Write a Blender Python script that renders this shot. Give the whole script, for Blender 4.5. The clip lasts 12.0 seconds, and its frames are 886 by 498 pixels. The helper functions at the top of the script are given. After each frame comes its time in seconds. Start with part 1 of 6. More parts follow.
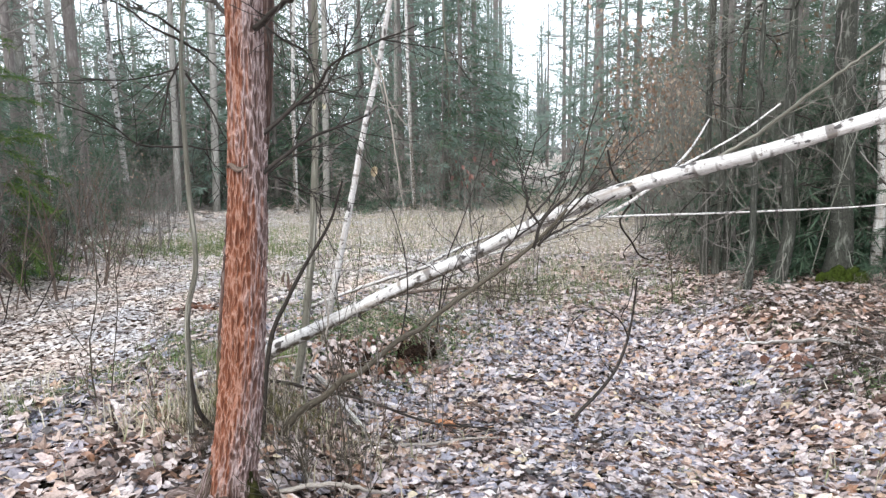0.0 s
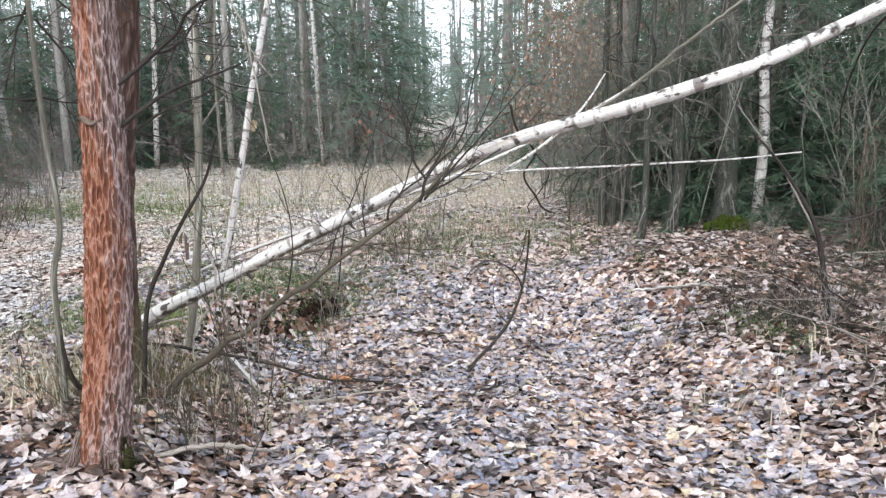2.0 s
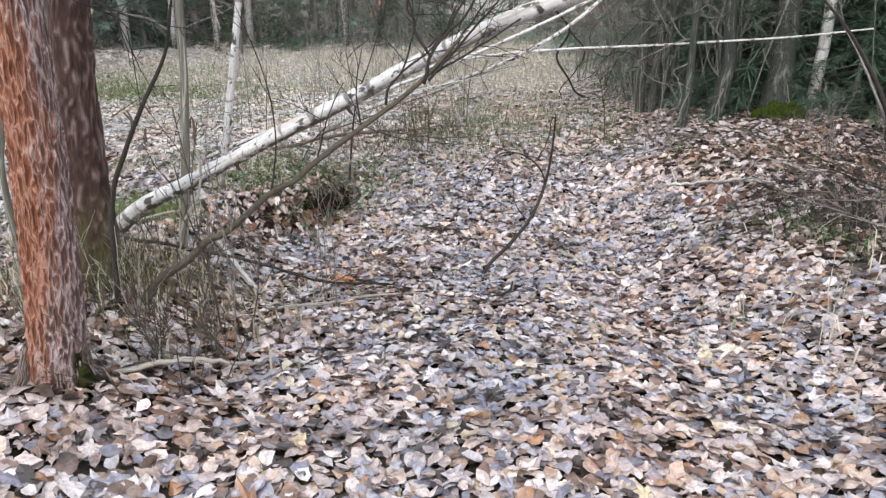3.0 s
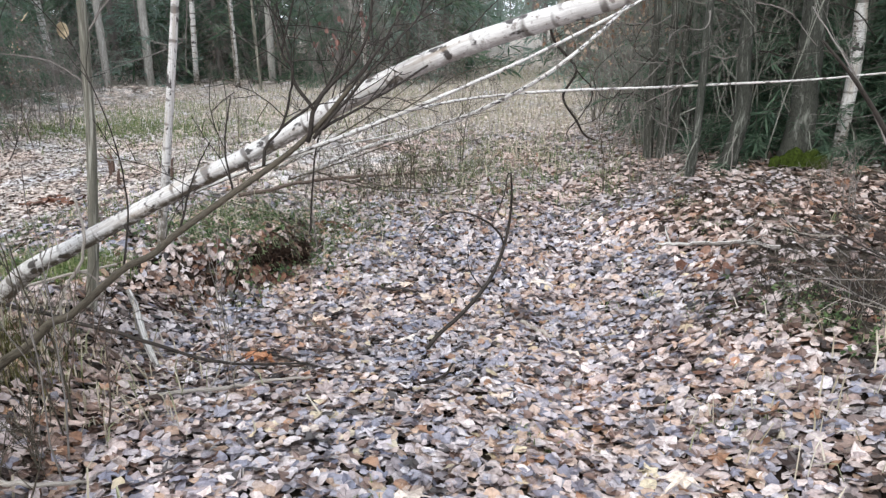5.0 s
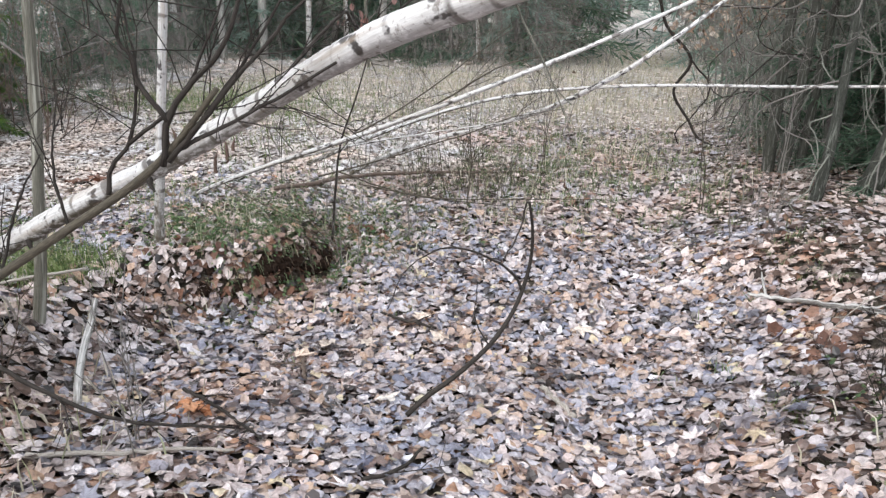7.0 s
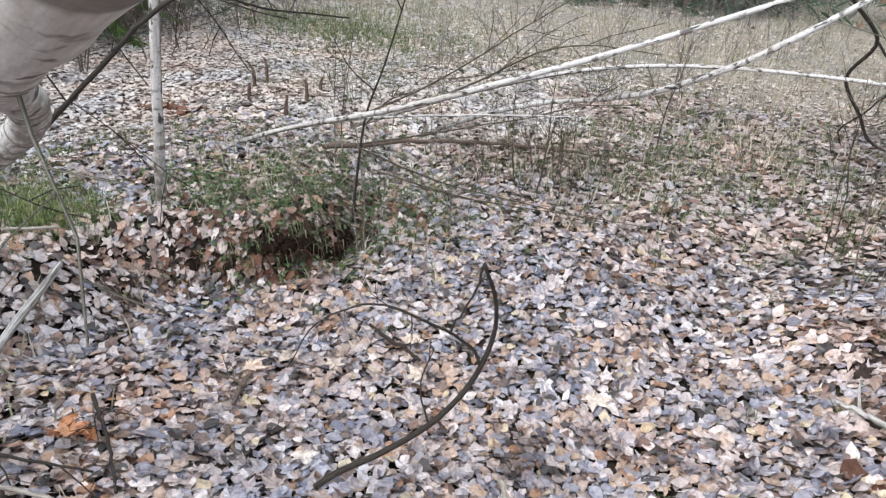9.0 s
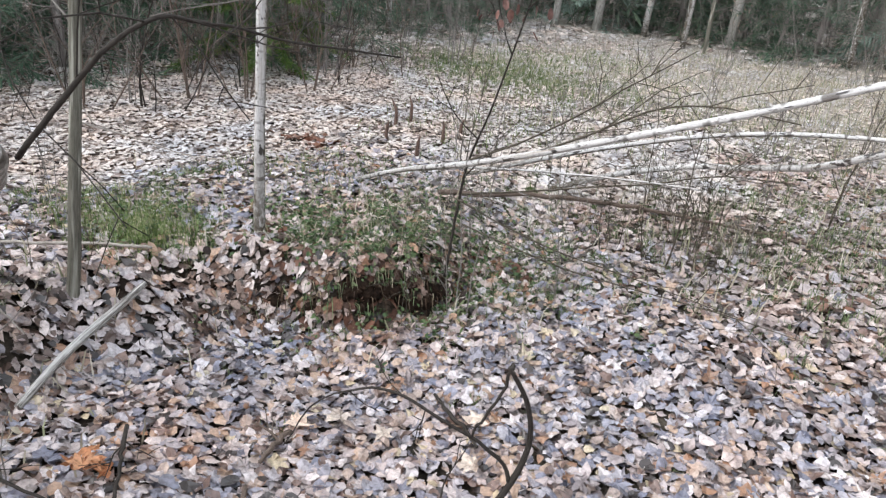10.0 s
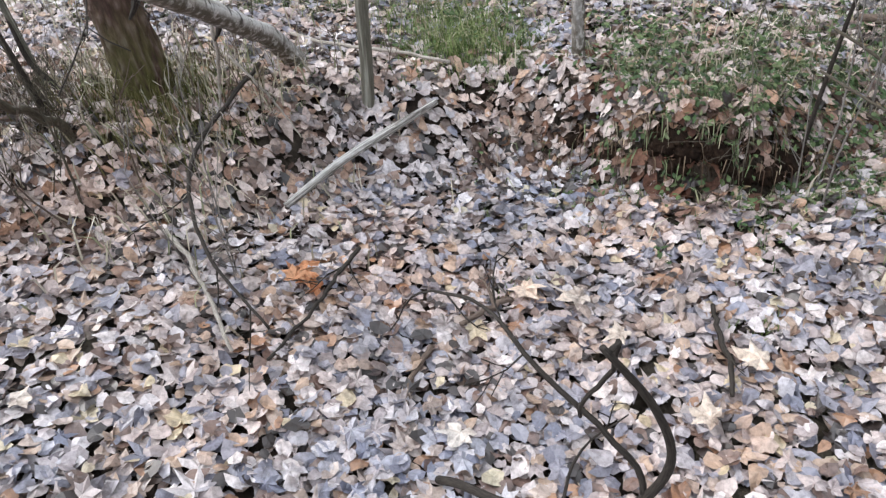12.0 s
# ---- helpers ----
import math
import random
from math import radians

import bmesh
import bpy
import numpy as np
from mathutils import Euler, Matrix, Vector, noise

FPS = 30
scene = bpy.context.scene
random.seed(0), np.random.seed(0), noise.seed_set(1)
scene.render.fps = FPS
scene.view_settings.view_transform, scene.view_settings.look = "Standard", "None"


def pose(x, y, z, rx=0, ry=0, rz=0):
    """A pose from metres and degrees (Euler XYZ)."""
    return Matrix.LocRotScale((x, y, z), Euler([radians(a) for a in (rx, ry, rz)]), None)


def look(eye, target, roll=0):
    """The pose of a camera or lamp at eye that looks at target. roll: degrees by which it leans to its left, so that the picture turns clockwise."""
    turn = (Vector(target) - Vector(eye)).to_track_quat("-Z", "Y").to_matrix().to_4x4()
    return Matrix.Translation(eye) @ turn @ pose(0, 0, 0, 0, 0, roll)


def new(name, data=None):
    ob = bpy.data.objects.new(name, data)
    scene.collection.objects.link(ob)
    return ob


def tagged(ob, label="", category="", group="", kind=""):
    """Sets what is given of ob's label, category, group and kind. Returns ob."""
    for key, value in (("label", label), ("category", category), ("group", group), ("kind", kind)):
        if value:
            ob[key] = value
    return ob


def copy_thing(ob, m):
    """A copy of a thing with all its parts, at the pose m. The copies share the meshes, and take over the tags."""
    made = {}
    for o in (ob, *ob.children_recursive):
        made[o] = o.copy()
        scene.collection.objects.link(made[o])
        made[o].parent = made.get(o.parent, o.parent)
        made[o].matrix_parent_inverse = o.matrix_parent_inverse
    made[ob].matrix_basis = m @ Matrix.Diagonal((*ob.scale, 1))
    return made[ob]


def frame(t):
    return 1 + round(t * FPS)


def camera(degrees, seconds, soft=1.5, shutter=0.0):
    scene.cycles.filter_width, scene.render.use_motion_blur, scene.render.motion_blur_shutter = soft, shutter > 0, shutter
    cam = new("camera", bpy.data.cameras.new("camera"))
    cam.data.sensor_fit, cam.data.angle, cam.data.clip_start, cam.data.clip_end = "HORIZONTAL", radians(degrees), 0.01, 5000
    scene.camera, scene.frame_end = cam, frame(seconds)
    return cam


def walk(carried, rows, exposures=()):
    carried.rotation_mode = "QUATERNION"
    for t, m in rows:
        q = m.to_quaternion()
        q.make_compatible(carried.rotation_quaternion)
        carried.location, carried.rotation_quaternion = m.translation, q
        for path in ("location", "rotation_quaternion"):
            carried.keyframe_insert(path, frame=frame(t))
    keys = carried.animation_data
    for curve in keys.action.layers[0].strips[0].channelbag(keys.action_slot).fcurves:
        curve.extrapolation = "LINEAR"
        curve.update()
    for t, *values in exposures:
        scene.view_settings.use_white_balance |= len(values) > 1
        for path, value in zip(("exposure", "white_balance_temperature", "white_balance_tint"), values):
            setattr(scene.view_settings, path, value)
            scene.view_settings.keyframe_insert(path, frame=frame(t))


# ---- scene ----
cam = camera(66.2, 12.0, 1.35)
PATH = [
    (0, (0.63, 1.02, 1.659), (0.425, 2.987, 1.362), -0.6),
    (0.5, (0.6, 0.985, 1.671), (0.49, 2.964, 1.401), -0.6),
    (1, (0.631, 0.992, 1.668), (0.612, 2.97, 1.373), -0.7),
    (1.5, (0.695, 1.016, 1.661), (0.717, 2.992, 1.354), -0.1),
    (2, (0.768, 1.032, 1.648), (0.803, 2.986, 1.223), -0.6),
    (2.5, (0.818, 1.169, 1.598), (0.932, 3.064, 0.966), -0.3),
    (2.7, (0.828, 1.271, 1.583), (0.883, 3.13, 0.848), -0.3),
    (4.5, (1.296, 1.816, 1.583), (0.971, 3.644, 0.84), -3.8),
    (5, (1.354, 1.939, 1.584), (1.174, 3.821, 0.933), -0.8),
    (5.5, (1.51, 2.128, 1.615), (1.201, 3.995, 0.969), 0.8),
    (6, (1.553, 2.374, 1.603), (1.214, 4.237, 0.961), 0.5),
    (6.5, (1.63, 2.585, 1.583), (1.239, 4.434, 0.93), 0.4),
    (7, (1.755, 2.801, 1.572), (1.222, 4.596, 0.867), 0.2),
    (7.2, (1.789, 2.903, 1.555), (1.217, 4.681, 0.839), 0.4),
    (8.8, (2.061, 3.643, 1.7), (1.18, 5.201, 0.806), 4.5),
    (9, (2.085, 3.743, 1.712), (1.184, 5.28, 0.803), 3.7),
    (9.5, (2.172, 4.004, 1.713), (1.023, 5.438, 0.923), 6.3),
    (10, (2.136, 4.206, 1.675), (0.833, 5.479, 0.849), 4.3),
    (10.5, (2.108, 4.384, 1.639), (0.587, 5.315, 0.733), 0.6),
    (11, (2.148, 4.675, 1.577), (0.531, 5.179, 0.514), -3.3),
    (11.5, (2.046, 4.847, 1.506), (0.435, 5.152, 0.359), -3.1),
    (12, (1.924, 4.984, 1.477), (0.357, 5.022, 0.235), -7.9),
]
walk(cam, [(t, look(eye, target, roll)) for t, eye, target, roll in PATH],
     exposures=[(0, 0.08), (2.0, 0.06), (2.5, -0.04), (4.5, -0.16), (5.5, -0.06), (7, -0.06), (9, -0.12), (10, -0.06), (12, -0.04)])

# ---- sky and sun: a bright overcast day ----
world = bpy.data.worlds.new("overcast_sky")
scene.world = world
world.use_nodes = True
wn, wl = world.node_tree.nodes, world.node_tree.links
wn.clear()
sky = wn.new("ShaderNodeTexSky")
sky.sky_type, sky.sun_disc = "NISHITA", False
sky.sun_elevation, sky.sun_rotation = radians(38), radians(200)
sky.air_density, sky.dust_density, sky.ozone_density = 1.0, 3.0, 1.0
grey = wn.new("ShaderNodeHueSaturation")
grey.inputs["Saturation"].default_value = 0.25
cloud = wn.new("ShaderNodeMixRGB")
cloud.inputs[0].default_value = 0.6
cloud.inputs[2].default_value = (10.6, 11.3, 12.6, 1)
back = wn.new("ShaderNodeBackground")
back.inputs["Strength"].default_value = 0.236
wout = wn.new("ShaderNodeOutputWorld")
wl.new(sky.outputs[0], grey.inputs["Color"])
wl.new(grey.outputs[0], cloud.inputs[1])
wl.new(cloud.outputs[0], back.inputs["Color"])
wl.new(back.outputs[0], wout.inputs["Surface"])

sun = new("sun", bpy.data.lights.new("sun", "SUN"))
sun.data.energy, sun.data.angle, sun.data.color = 1.5, radians(12), (1.0, 0.97, 0.93)
sun.matrix_world = look((0, 0, 40), (0.35 * 40, 0.75 * 40, 0))

# ---- materials ----


def material(name, build, rough=0.8, spec=0.3):
    """build(nodes, links, bsdf) wires the colour and the relief."""
    m = bpy.data.materials.new(name)
    m.use_nodes = True
    n, l = m.node_tree.nodes, m.node_tree.links
    b = n["Principled BSDF"]
    b.inputs["Roughness"].default_value = rough
    b.inputs["Specular IOR Level"].default_value = spec
    build(n, l, b)
    return m


def coords(n, l, kind, scale):
    """Coordinates: 'bark' (round the stem and along it) or object space, stretched by scale."""
    if kind == "bark":
        src = n.new("ShaderNodeAttribute")
        src.attribute_name = "bark"
        out = src.outputs["Vector"]
    else:
        src = n.new("ShaderNodeTexCoord")
        out = src.outputs[kind]
    mp = n.new("ShaderNodeMapping")
    mp.inputs["Scale"].default_value = scale
    l.new(out, mp.inputs["Vector"])
    return mp.outputs["Vector"]


def noise_tex(n, l, vec, scale, detail=5.0, rough=0.6, distort=0.0):
    t = n.new("ShaderNodeTexNoise")
    t.inputs["Scale"].default_value, t.inputs["Detail"].default_value = scale, detail
    t.inputs["Roughness"].default_value, t.inputs["Distortion"].default_value = rough, distort
    l.new(vec, t.inputs["Vector"])
    return t.outputs["Fac"]


def ramp(n, l, fac, stops, mode="LINEAR"):
    r = n.new("ShaderNodeValToRGB")
    r.color_ramp.interpolation = mode
    el = r.color_ramp.elements
    while len(el) < len(stops):
        el.new(0.5)
    for e, (p, c) in zip(el, stops):
        e.position, e.color = p, (*c, 1)
    if fac is not None:
        l.new(fac, r.inputs["Fac"])
    return r.outputs["Color"]


def mix(n, l, fac, a, b, mode="MIX"):
    x = n.new("ShaderNodeMixRGB")
    x.blend_type = mode
    for sock, val in ((x.inputs[0], fac), (x.inputs[1], a), (x.inputs[2], b)):
        if hasattr(val, "links"):
            l.new(val, sock)
        elif isinstance(val, tuple):
            sock.default_value = (*val, 1)
        else:
            sock.default_value = val
    return x.outputs[0]


def bump(n, l, b, height, strength, distance):
    k = n.new("ShaderNodeBump")
    k.inputs["Strength"].default_value, k.inputs["Distance"].default_value = strength, distance
    l.new(height, k.inputs["Height"])
    l.new(k.outputs["Normal"], b.inputs["Normal"])


def plain_bark(dark, light, lichen, along=3.0, scale=3.0, depth=0.006, patch=0.62):
    def build(n, l, b):
        v = coords(n, l, "bark", (1, 1, along))
        fine = noise_tex(n, l, v, scale * 3, 8, 0.7)
        big = noise_tex(n, l, coords(n, l, "bark", (0.6, 0.6, 1.5)), scale, 3)
        c = ramp(n, l, fine, [(0.3, dark), (0.68, light)])
        spot = ramp(n, l, big, [(patch - 0.06, (0, 0, 0)), (patch + 0.1, (1, 1, 1))])
        l.new(mix(n, l, spot, c, lichen), b.inputs["Base Color"])
        bump(n, l, b, fine, 0.7, depth)
    return build


def red_bark(n, l, b):
    v = coords(n, l, "bark", (1, 1, 3.0))
    fine = noise_tex(n, l, v, 8, 9, 0.75)
    rel = n.new("ShaderNodeAttribute")
    rel.attribute_name = "relief"

    def calc(op, a, c, d=None):
        k = n.new("ShaderNodeMath")
        k.operation = op
        for sock, val in zip(k.inputs, (a, c, d)):
            if hasattr(val, "links"):
                l.new(val, sock)
            elif val is not None:
                sock.default_value = val
        return k.outputs[0]

    # forking pale ridges with rust-brown furrows between them
    warp = n.new("ShaderNodeTexNoise")
    warp.inputs["Scale"].default_value, warp.inputs["Detail"].default_value = 3.5, 4
    l.new(coords(n, l, "bark", (1, 1, 5.0)), warp.inputs["Vector"])
    shift = n.new("ShaderNodeVectorMath")
    shift.operation = "MULTIPLY_ADD"
    shift.inputs[1].default_value = (0.30, 0.30, 0.35)
    l.new(warp.outputs["Color"], shift.inputs[0])
    l.new(coords(n, l, "bark", (1, 1, 2.5)), shift.inputs[2])
    cells = n.new("ShaderNodeTexVoronoi")
    cells.feature = "DISTANCE_TO_EDGE"
    cells.inputs["Scale"].default_value = 5.0
    l.new(shift.outputs[0], cells.inputs["Vector"])
    edge = calc("MULTIPLY_ADD", cells.outputs["Distance"], -4.2, 0.86)
    crest = calc("ADD", calc("MULTIPLY_ADD", fine, 0.30, 0.0), calc("MULTIPLY_ADD", rel.outputs["Fac"], 0.18, calc("MULTIPLY", edge, 0.70)))
    ridge = noise_tex(n, l, coords(n, l, "bark", (2.2, 2.2, 2.4)), 2.0, 6, 0.65, 0.8)
    grey = ramp(n, l, crest, [(0.0, (0.10, 0.060, 0.050)), (0.30, (0.165, 0.105, 0.092)), (0.52, (0.25, 0.17, 0.16)), (0.84, (0.47, 0.38, 0.37))])
    rust = ramp(n, l, crest, [(0.0, (0.15, 0.048, 0.024)), (0.30, (0.21, 0.070, 0.033)), (0.52, (0.26, 0.10, 0.056)), (0.84, (0.42, 0.24, 0.18))])
    # the weather side is grey, the rest rust-red; more grey above the old knot and at the foot
    a = n.new("ShaderNodeAttribute")
    a.attribute_name = "bark"
    sep = n.new("ShaderNodeSeparateXYZ")
    l.new(a.outputs["Vector"], sep.inputs[0])
    side = calc("MULTIPLY_ADD", sep.outputs["X"], 0.91, calc("MULTIPLY", sep.outputs["Y"], 0.4))

    def along(lo, hi, from_lo, from_hi):
        m = n.new("ShaderNodeMapRange")
        l.new(sep.outputs["Z"], m.inputs["Value"])
        for name, val in (("From Min", from_lo), ("From Max", from_hi), ("To Min", lo), ("To Max", hi)):
            m.inputs[name].default_value = val
        return m.outputs[0]

    upper = along(0.0, 0.30, 1.15, 1.3)
    low = along(0.34, 0.0, 0.25, 0.6)
    much = calc("MULTIPLY_ADD", side, 0.38, calc("ADD", calc("ADD", upper, low), calc("MULTIPLY_ADD", ridge, 1.5, -0.75)))
    fac = ramp(n, l, calc("ADD", much, 0.3), [(0.30, (0, 0, 0)), (0.62, (1, 1, 1))])
    c = mix(n, l, fac, rust, grey)
    # moss and bare rust at the foot
    foot = along(0.85, 0.0, 0.05, 0.30)
    mossy = calc("MULTIPLY", foot, ramp(n, l, ridge, [(0.44, (0, 0, 0)), (0.56, (1, 1, 1))]))
    c = mix(n, l, mossy, c, (0.055, 0.055, 0.018))
    l.new(c, b.inputs["Base Color"])
    bump(n, l, b, crest, 0.9, 0.008)


def old_bark(n, l, b):
    """Red-brown plates with grey crests; olive moss climbs from the foot."""
    rel = n.new("ShaderNodeAttribute")
    rel.attribute_name = "relief"
    fine = noise_tex(n, l, coords(n, l, "bark", (1, 1, 2.0)), 9, 8, 0.72)
    tone = mix(n, l, 0.5, fine, rel.outputs["Fac"])
    c = ramp(n, l, tone, [(0.25, (0.030, 0.018, 0.014)), (0.45, (0.085, 0.050, 0.040)), (0.62, (0.15, 0.105, 0.092)), (0.8, (0.26, 0.225, 0.21))])
    at = n.new("ShaderNodeAttribute")
    at.attribute_name = "bark"
    up = n.new("ShaderNodeSeparateXYZ")
    l.new(at.outputs["Vector"], up.inputs[0])
    low = n.new("ShaderNodeMapRange")
    l.new(up.outputs["Z"], low.inputs["Value"])
    for name, val in (("From Min", 0.25), ("From Max", 0.62), ("To Min", 1.0), ("To Max", 0.0)):
        low.inputs[name].default_value = val
    grown = n.new("ShaderNodeMath")
    grown.operation = "MULTIPLY"
    l.new(low.outputs[0], grown.inputs[0])
    l.new(ramp(n, l, noise_tex(n, l, coords(n, l, "bark", (1.5, 1.5, 3.0)), 2.5, 5), [(0.36, (0, 0, 0)), (0.54, (1, 1, 1))]), grown.inputs[1])
    c = mix(n, l, grown.outputs[0], c, ramp(n, l, fine, [(0.3, (0.05, 0.05, 0.016)), (0.7, (0.15, 0.145, 0.05))]))
    l.new(c, b.inputs["Base Color"])
    bump(n, l, b, tone, 0.9, 0.012)


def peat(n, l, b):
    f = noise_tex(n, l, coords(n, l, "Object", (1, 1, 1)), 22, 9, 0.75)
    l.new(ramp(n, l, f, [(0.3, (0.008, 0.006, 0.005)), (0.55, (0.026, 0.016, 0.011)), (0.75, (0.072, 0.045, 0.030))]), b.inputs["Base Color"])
    bump(n, l, b, f, 1.0, 0.02)


def birch_bark(n, l, b):
    v = coords(n, l, "bark", (1.0, 1.0, 42))
    lent = noise_tex(n, l, v, 1.5, 5, 0.6)
    big = noise_tex(n, l, coords(n, l, "bark", (0.42, 0.42, 9.0)), 1.5, 3, 0.55)
    base = ramp(n, l, noise_tex(n, l, coords(n, l, "bark", (2, 2, 6)), 3, 6), [(0.3, (0.50, 0.485, 0.47)), (0.7, (0.82, 0.81, 0.80))])
    marks = ramp(n, l, lent, [(0.57, (0, 0, 0)), (0.68, (0.8, 0.8, 0.8))])
    c = mix(n, l, marks, base, (0.17, 0.14, 0.125))
    ring = ramp(n, l, noise_tex(n, l, coords(n, l, "bark", (0.12, 0.12, 17.0)), 1.0, 2, 0.5), [(0.565, (0, 0, 0)), (0.62, (0.8, 0.8, 0.8))])
    c = mix(n, l, ring, c, (0.085, 0.07, 0.062))
    scar = ramp(n, l, big, [(0.59, (0, 0, 0)), (0.635, (0.95, 0.95, 0.95))])
    c = mix(n, l, scar, c, (0.035, 0.03, 0.03))
    tan = ramp(n, l, noise_tex(n, l, coords(n, l, "bark", (0.7, 0.7, 1.3)), 1.7, 3), [(0.52, (0, 0, 0)), (0.72, (0.65, 0.65, 0.65))])
    c = mix(n, l, tan, c, (0.36, 0.28, 0.21))
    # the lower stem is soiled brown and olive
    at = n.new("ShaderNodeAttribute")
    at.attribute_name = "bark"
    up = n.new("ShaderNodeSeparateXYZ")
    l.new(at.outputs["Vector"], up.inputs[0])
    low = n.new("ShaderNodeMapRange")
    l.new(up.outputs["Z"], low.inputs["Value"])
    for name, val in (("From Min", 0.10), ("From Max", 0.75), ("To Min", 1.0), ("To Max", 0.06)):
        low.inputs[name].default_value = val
    # the underside is darkened too, painting both its grime and its shade
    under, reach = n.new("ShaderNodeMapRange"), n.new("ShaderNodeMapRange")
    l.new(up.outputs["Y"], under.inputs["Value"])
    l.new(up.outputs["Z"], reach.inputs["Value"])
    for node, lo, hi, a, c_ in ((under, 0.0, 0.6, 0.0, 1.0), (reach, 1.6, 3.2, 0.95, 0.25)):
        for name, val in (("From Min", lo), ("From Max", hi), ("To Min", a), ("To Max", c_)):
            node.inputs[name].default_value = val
    below, worn_shaded = n.new("ShaderNodeMath"), n.new("ShaderNodeMath")
    below.operation, worn_shaded.operation = "MULTIPLY", "MAXIMUM"
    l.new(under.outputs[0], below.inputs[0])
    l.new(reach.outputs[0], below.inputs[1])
    l.new(below.outputs[0], worn_shaded.inputs[0])
    l.new(low.outputs[0], worn_shaded.inputs[1])
    soil_and_shade = n.new("ShaderNodeMath")
    soil_and_shade.operation = "MULTIPLY"
    l.new(worn_shaded.outputs[0], soil_and_shade.inputs[0])
    l.new(ramp(n, l, noise_tex(n, l, coords(n, l, "bark", (0.8, 0.8, 14.0)), 2.4, 6, 0.65), [(0.36, (0.1, 0.1, 0.1)), (0.52, (1, 1, 1))]), soil_and_shade.inputs[1])
    c = mix(n, l, soil_and_shade.outputs[0], c, (0.075, 0.060, 0.036))
    l.new(c, b.inputs["Base Color"])
    bump(n, l, b, lent, 0.5, 0.005)


def twig_mat(a, c):
    def build(n, l, b):
        f = noise_tex(n, l, coords(n, l, "bark", (1, 1, 12)), 4, 4)
        col = ramp(n, l, f, [(0.3, a), (0.7, c)])
        l.new(col, b.inputs["Base Color"])
        bump(n, l, b, f, 0.5, 0.003)
    return build


def island_mat(stops, translucent=0.0, vein=True):
    """Colour picked leaf by leaf."""
    def build(n, l, b):
        g = n.new("ShaderNodeNewGeometry")
        c = ramp(n, l, g.outputs["Random Per Island"], stops, "CONSTANT")
        if vein:
            f = noise_tex(n, l, coords(n, l, "Object", (1, 1, 1)), 60, 6, 0.7)
            c = mix(n, l, 0.75, c, ramp(n, l, f, [(0.32, (0.30, 0.27, 0.26)), (0.5, (0.80, 0.79, 0.78)), (0.68, (1.15, 1.14, 1.14))]), "MULTIPLY")
            tone = noise_tex(n, l, coords(n, l, "Object", (1, 1, 1)), 1.6, 4, 0.6)
            c = mix(n, l, 1.0, c, ramp(n, l, tone, [(0.36, (0.90, 0.94, 1.01)), (0.5, (1.03, 1.0, 0.98)), (0.64, (1.12, 1.0, 0.93))]), "MULTIPLY")
            # random dark blotches painted for debris and the shaded gaps between leaves
            blotchy = noise_tex(n, l, coords(n, l, "Object", (1, 1, 1)), 4.5, 5, 0.7)
            c = mix(n, l, 1.0, c, ramp(n, l, blotchy, [(0.34, (0.36, 0.32, 0.31)), (0.46, (0.96, 0.95, 0.95)), (0.60, (1.14, 1.14, 1.14))]), "MULTIPLY")
            bump(n, l, b, f, 0.35, 0.004)
        l.new(c, b.inputs["Base Color"])
        if translucent:
            thin, both = n.new("ShaderNodeBsdfTranslucent"), n.new("ShaderNodeMixShader")
            both.inputs[0].default_value = translucent
            l.new(c, thin.inputs["Color"])
            l.new(b.outputs[0], both.inputs[1])
            l.new(thin.outputs[0], both.inputs[2])
            l.new(both.outputs[0], n["Material Output"].inputs["Surface"])
    return build


def object_leaf(n, l, b):
    o = n.new("ShaderNodeObjectInfo")
    c = ramp(n, l, o.outputs["Random"], LEAF_STOPS, "CONSTANT")
    f = noise_tex(n, l, coords(n, l, "Object", (1, 1, 1)), 70, 4)
    c = mix(n, l, 0.55, c, ramp(n, l, f, [(0.3, (0.45, 0.42, 0.40)), (0.7, (1.0, 1.0, 1.0))]), "MULTIPLY")
    l.new(c, b.inputs["Base Color"])
    bump(n, l, b, f, 0.35, 0.004)


LEAF_STOPS = [(0.0, (0.52, 0.45, 0.44)), (0.11, (0.61, 0.55, 0.54)), (0.21, (0.31, 0.305, 0.36)), (0.32, (0.50, 0.395, 0.335)), (0.41, (0.69, 0.645, 0.65)), (0.50, (0.38, 0.325, 0.325)), (0.58, (0.20, 0.13, 0.105)),
              (0.66, (0.44, 0.425, 0.465)), (0.76, (0.045, 0.033, 0.030)), (0.82, (0.20, 0.205, 0.265)), (0.90, (0.46, 0.335, 0.25)), (0.955, (0.36, 0.20, 0.115)), (0.98, (0.58, 0.50, 0.35))]

BANK_STOPS = [(0.0, (0.47, 0.40, 0.375)), (0.14, (0.58, 0.51, 0.49)), (0.28, (0.18, 0.125, 0.105)), (0.38, (0.54, 0.46, 0.43)), (0.54, (0.29, 0.205, 0.17)), (0.62, (0.63, 0.565, 0.54)),
              (0.75, (0.075, 0.053, 0.045)), (0.82, (0.43, 0.405, 0.42)), (0.92, (0.34, 0.21, 0.145)), (0.96, (0.04, 0.032, 0.03))]

ROTTEN_STOPS = [(0.0, (0.44, 0.365, 0.335)), (0.14, (0.60, 0.525, 0.50)), (0.28, (0.12, 0.08, 0.062)), (0.40, (0.34, 0.215, 0.155)), (0.50, (0.66, 0.59, 0.565)), (0.64, (0.028, 0.022, 0.020)), (0.72, (0.56, 0.50, 0.49)),
                (0.86, (0.46, 0.31, 0.215)), (0.92, (0.15, 0.10, 0.08))]

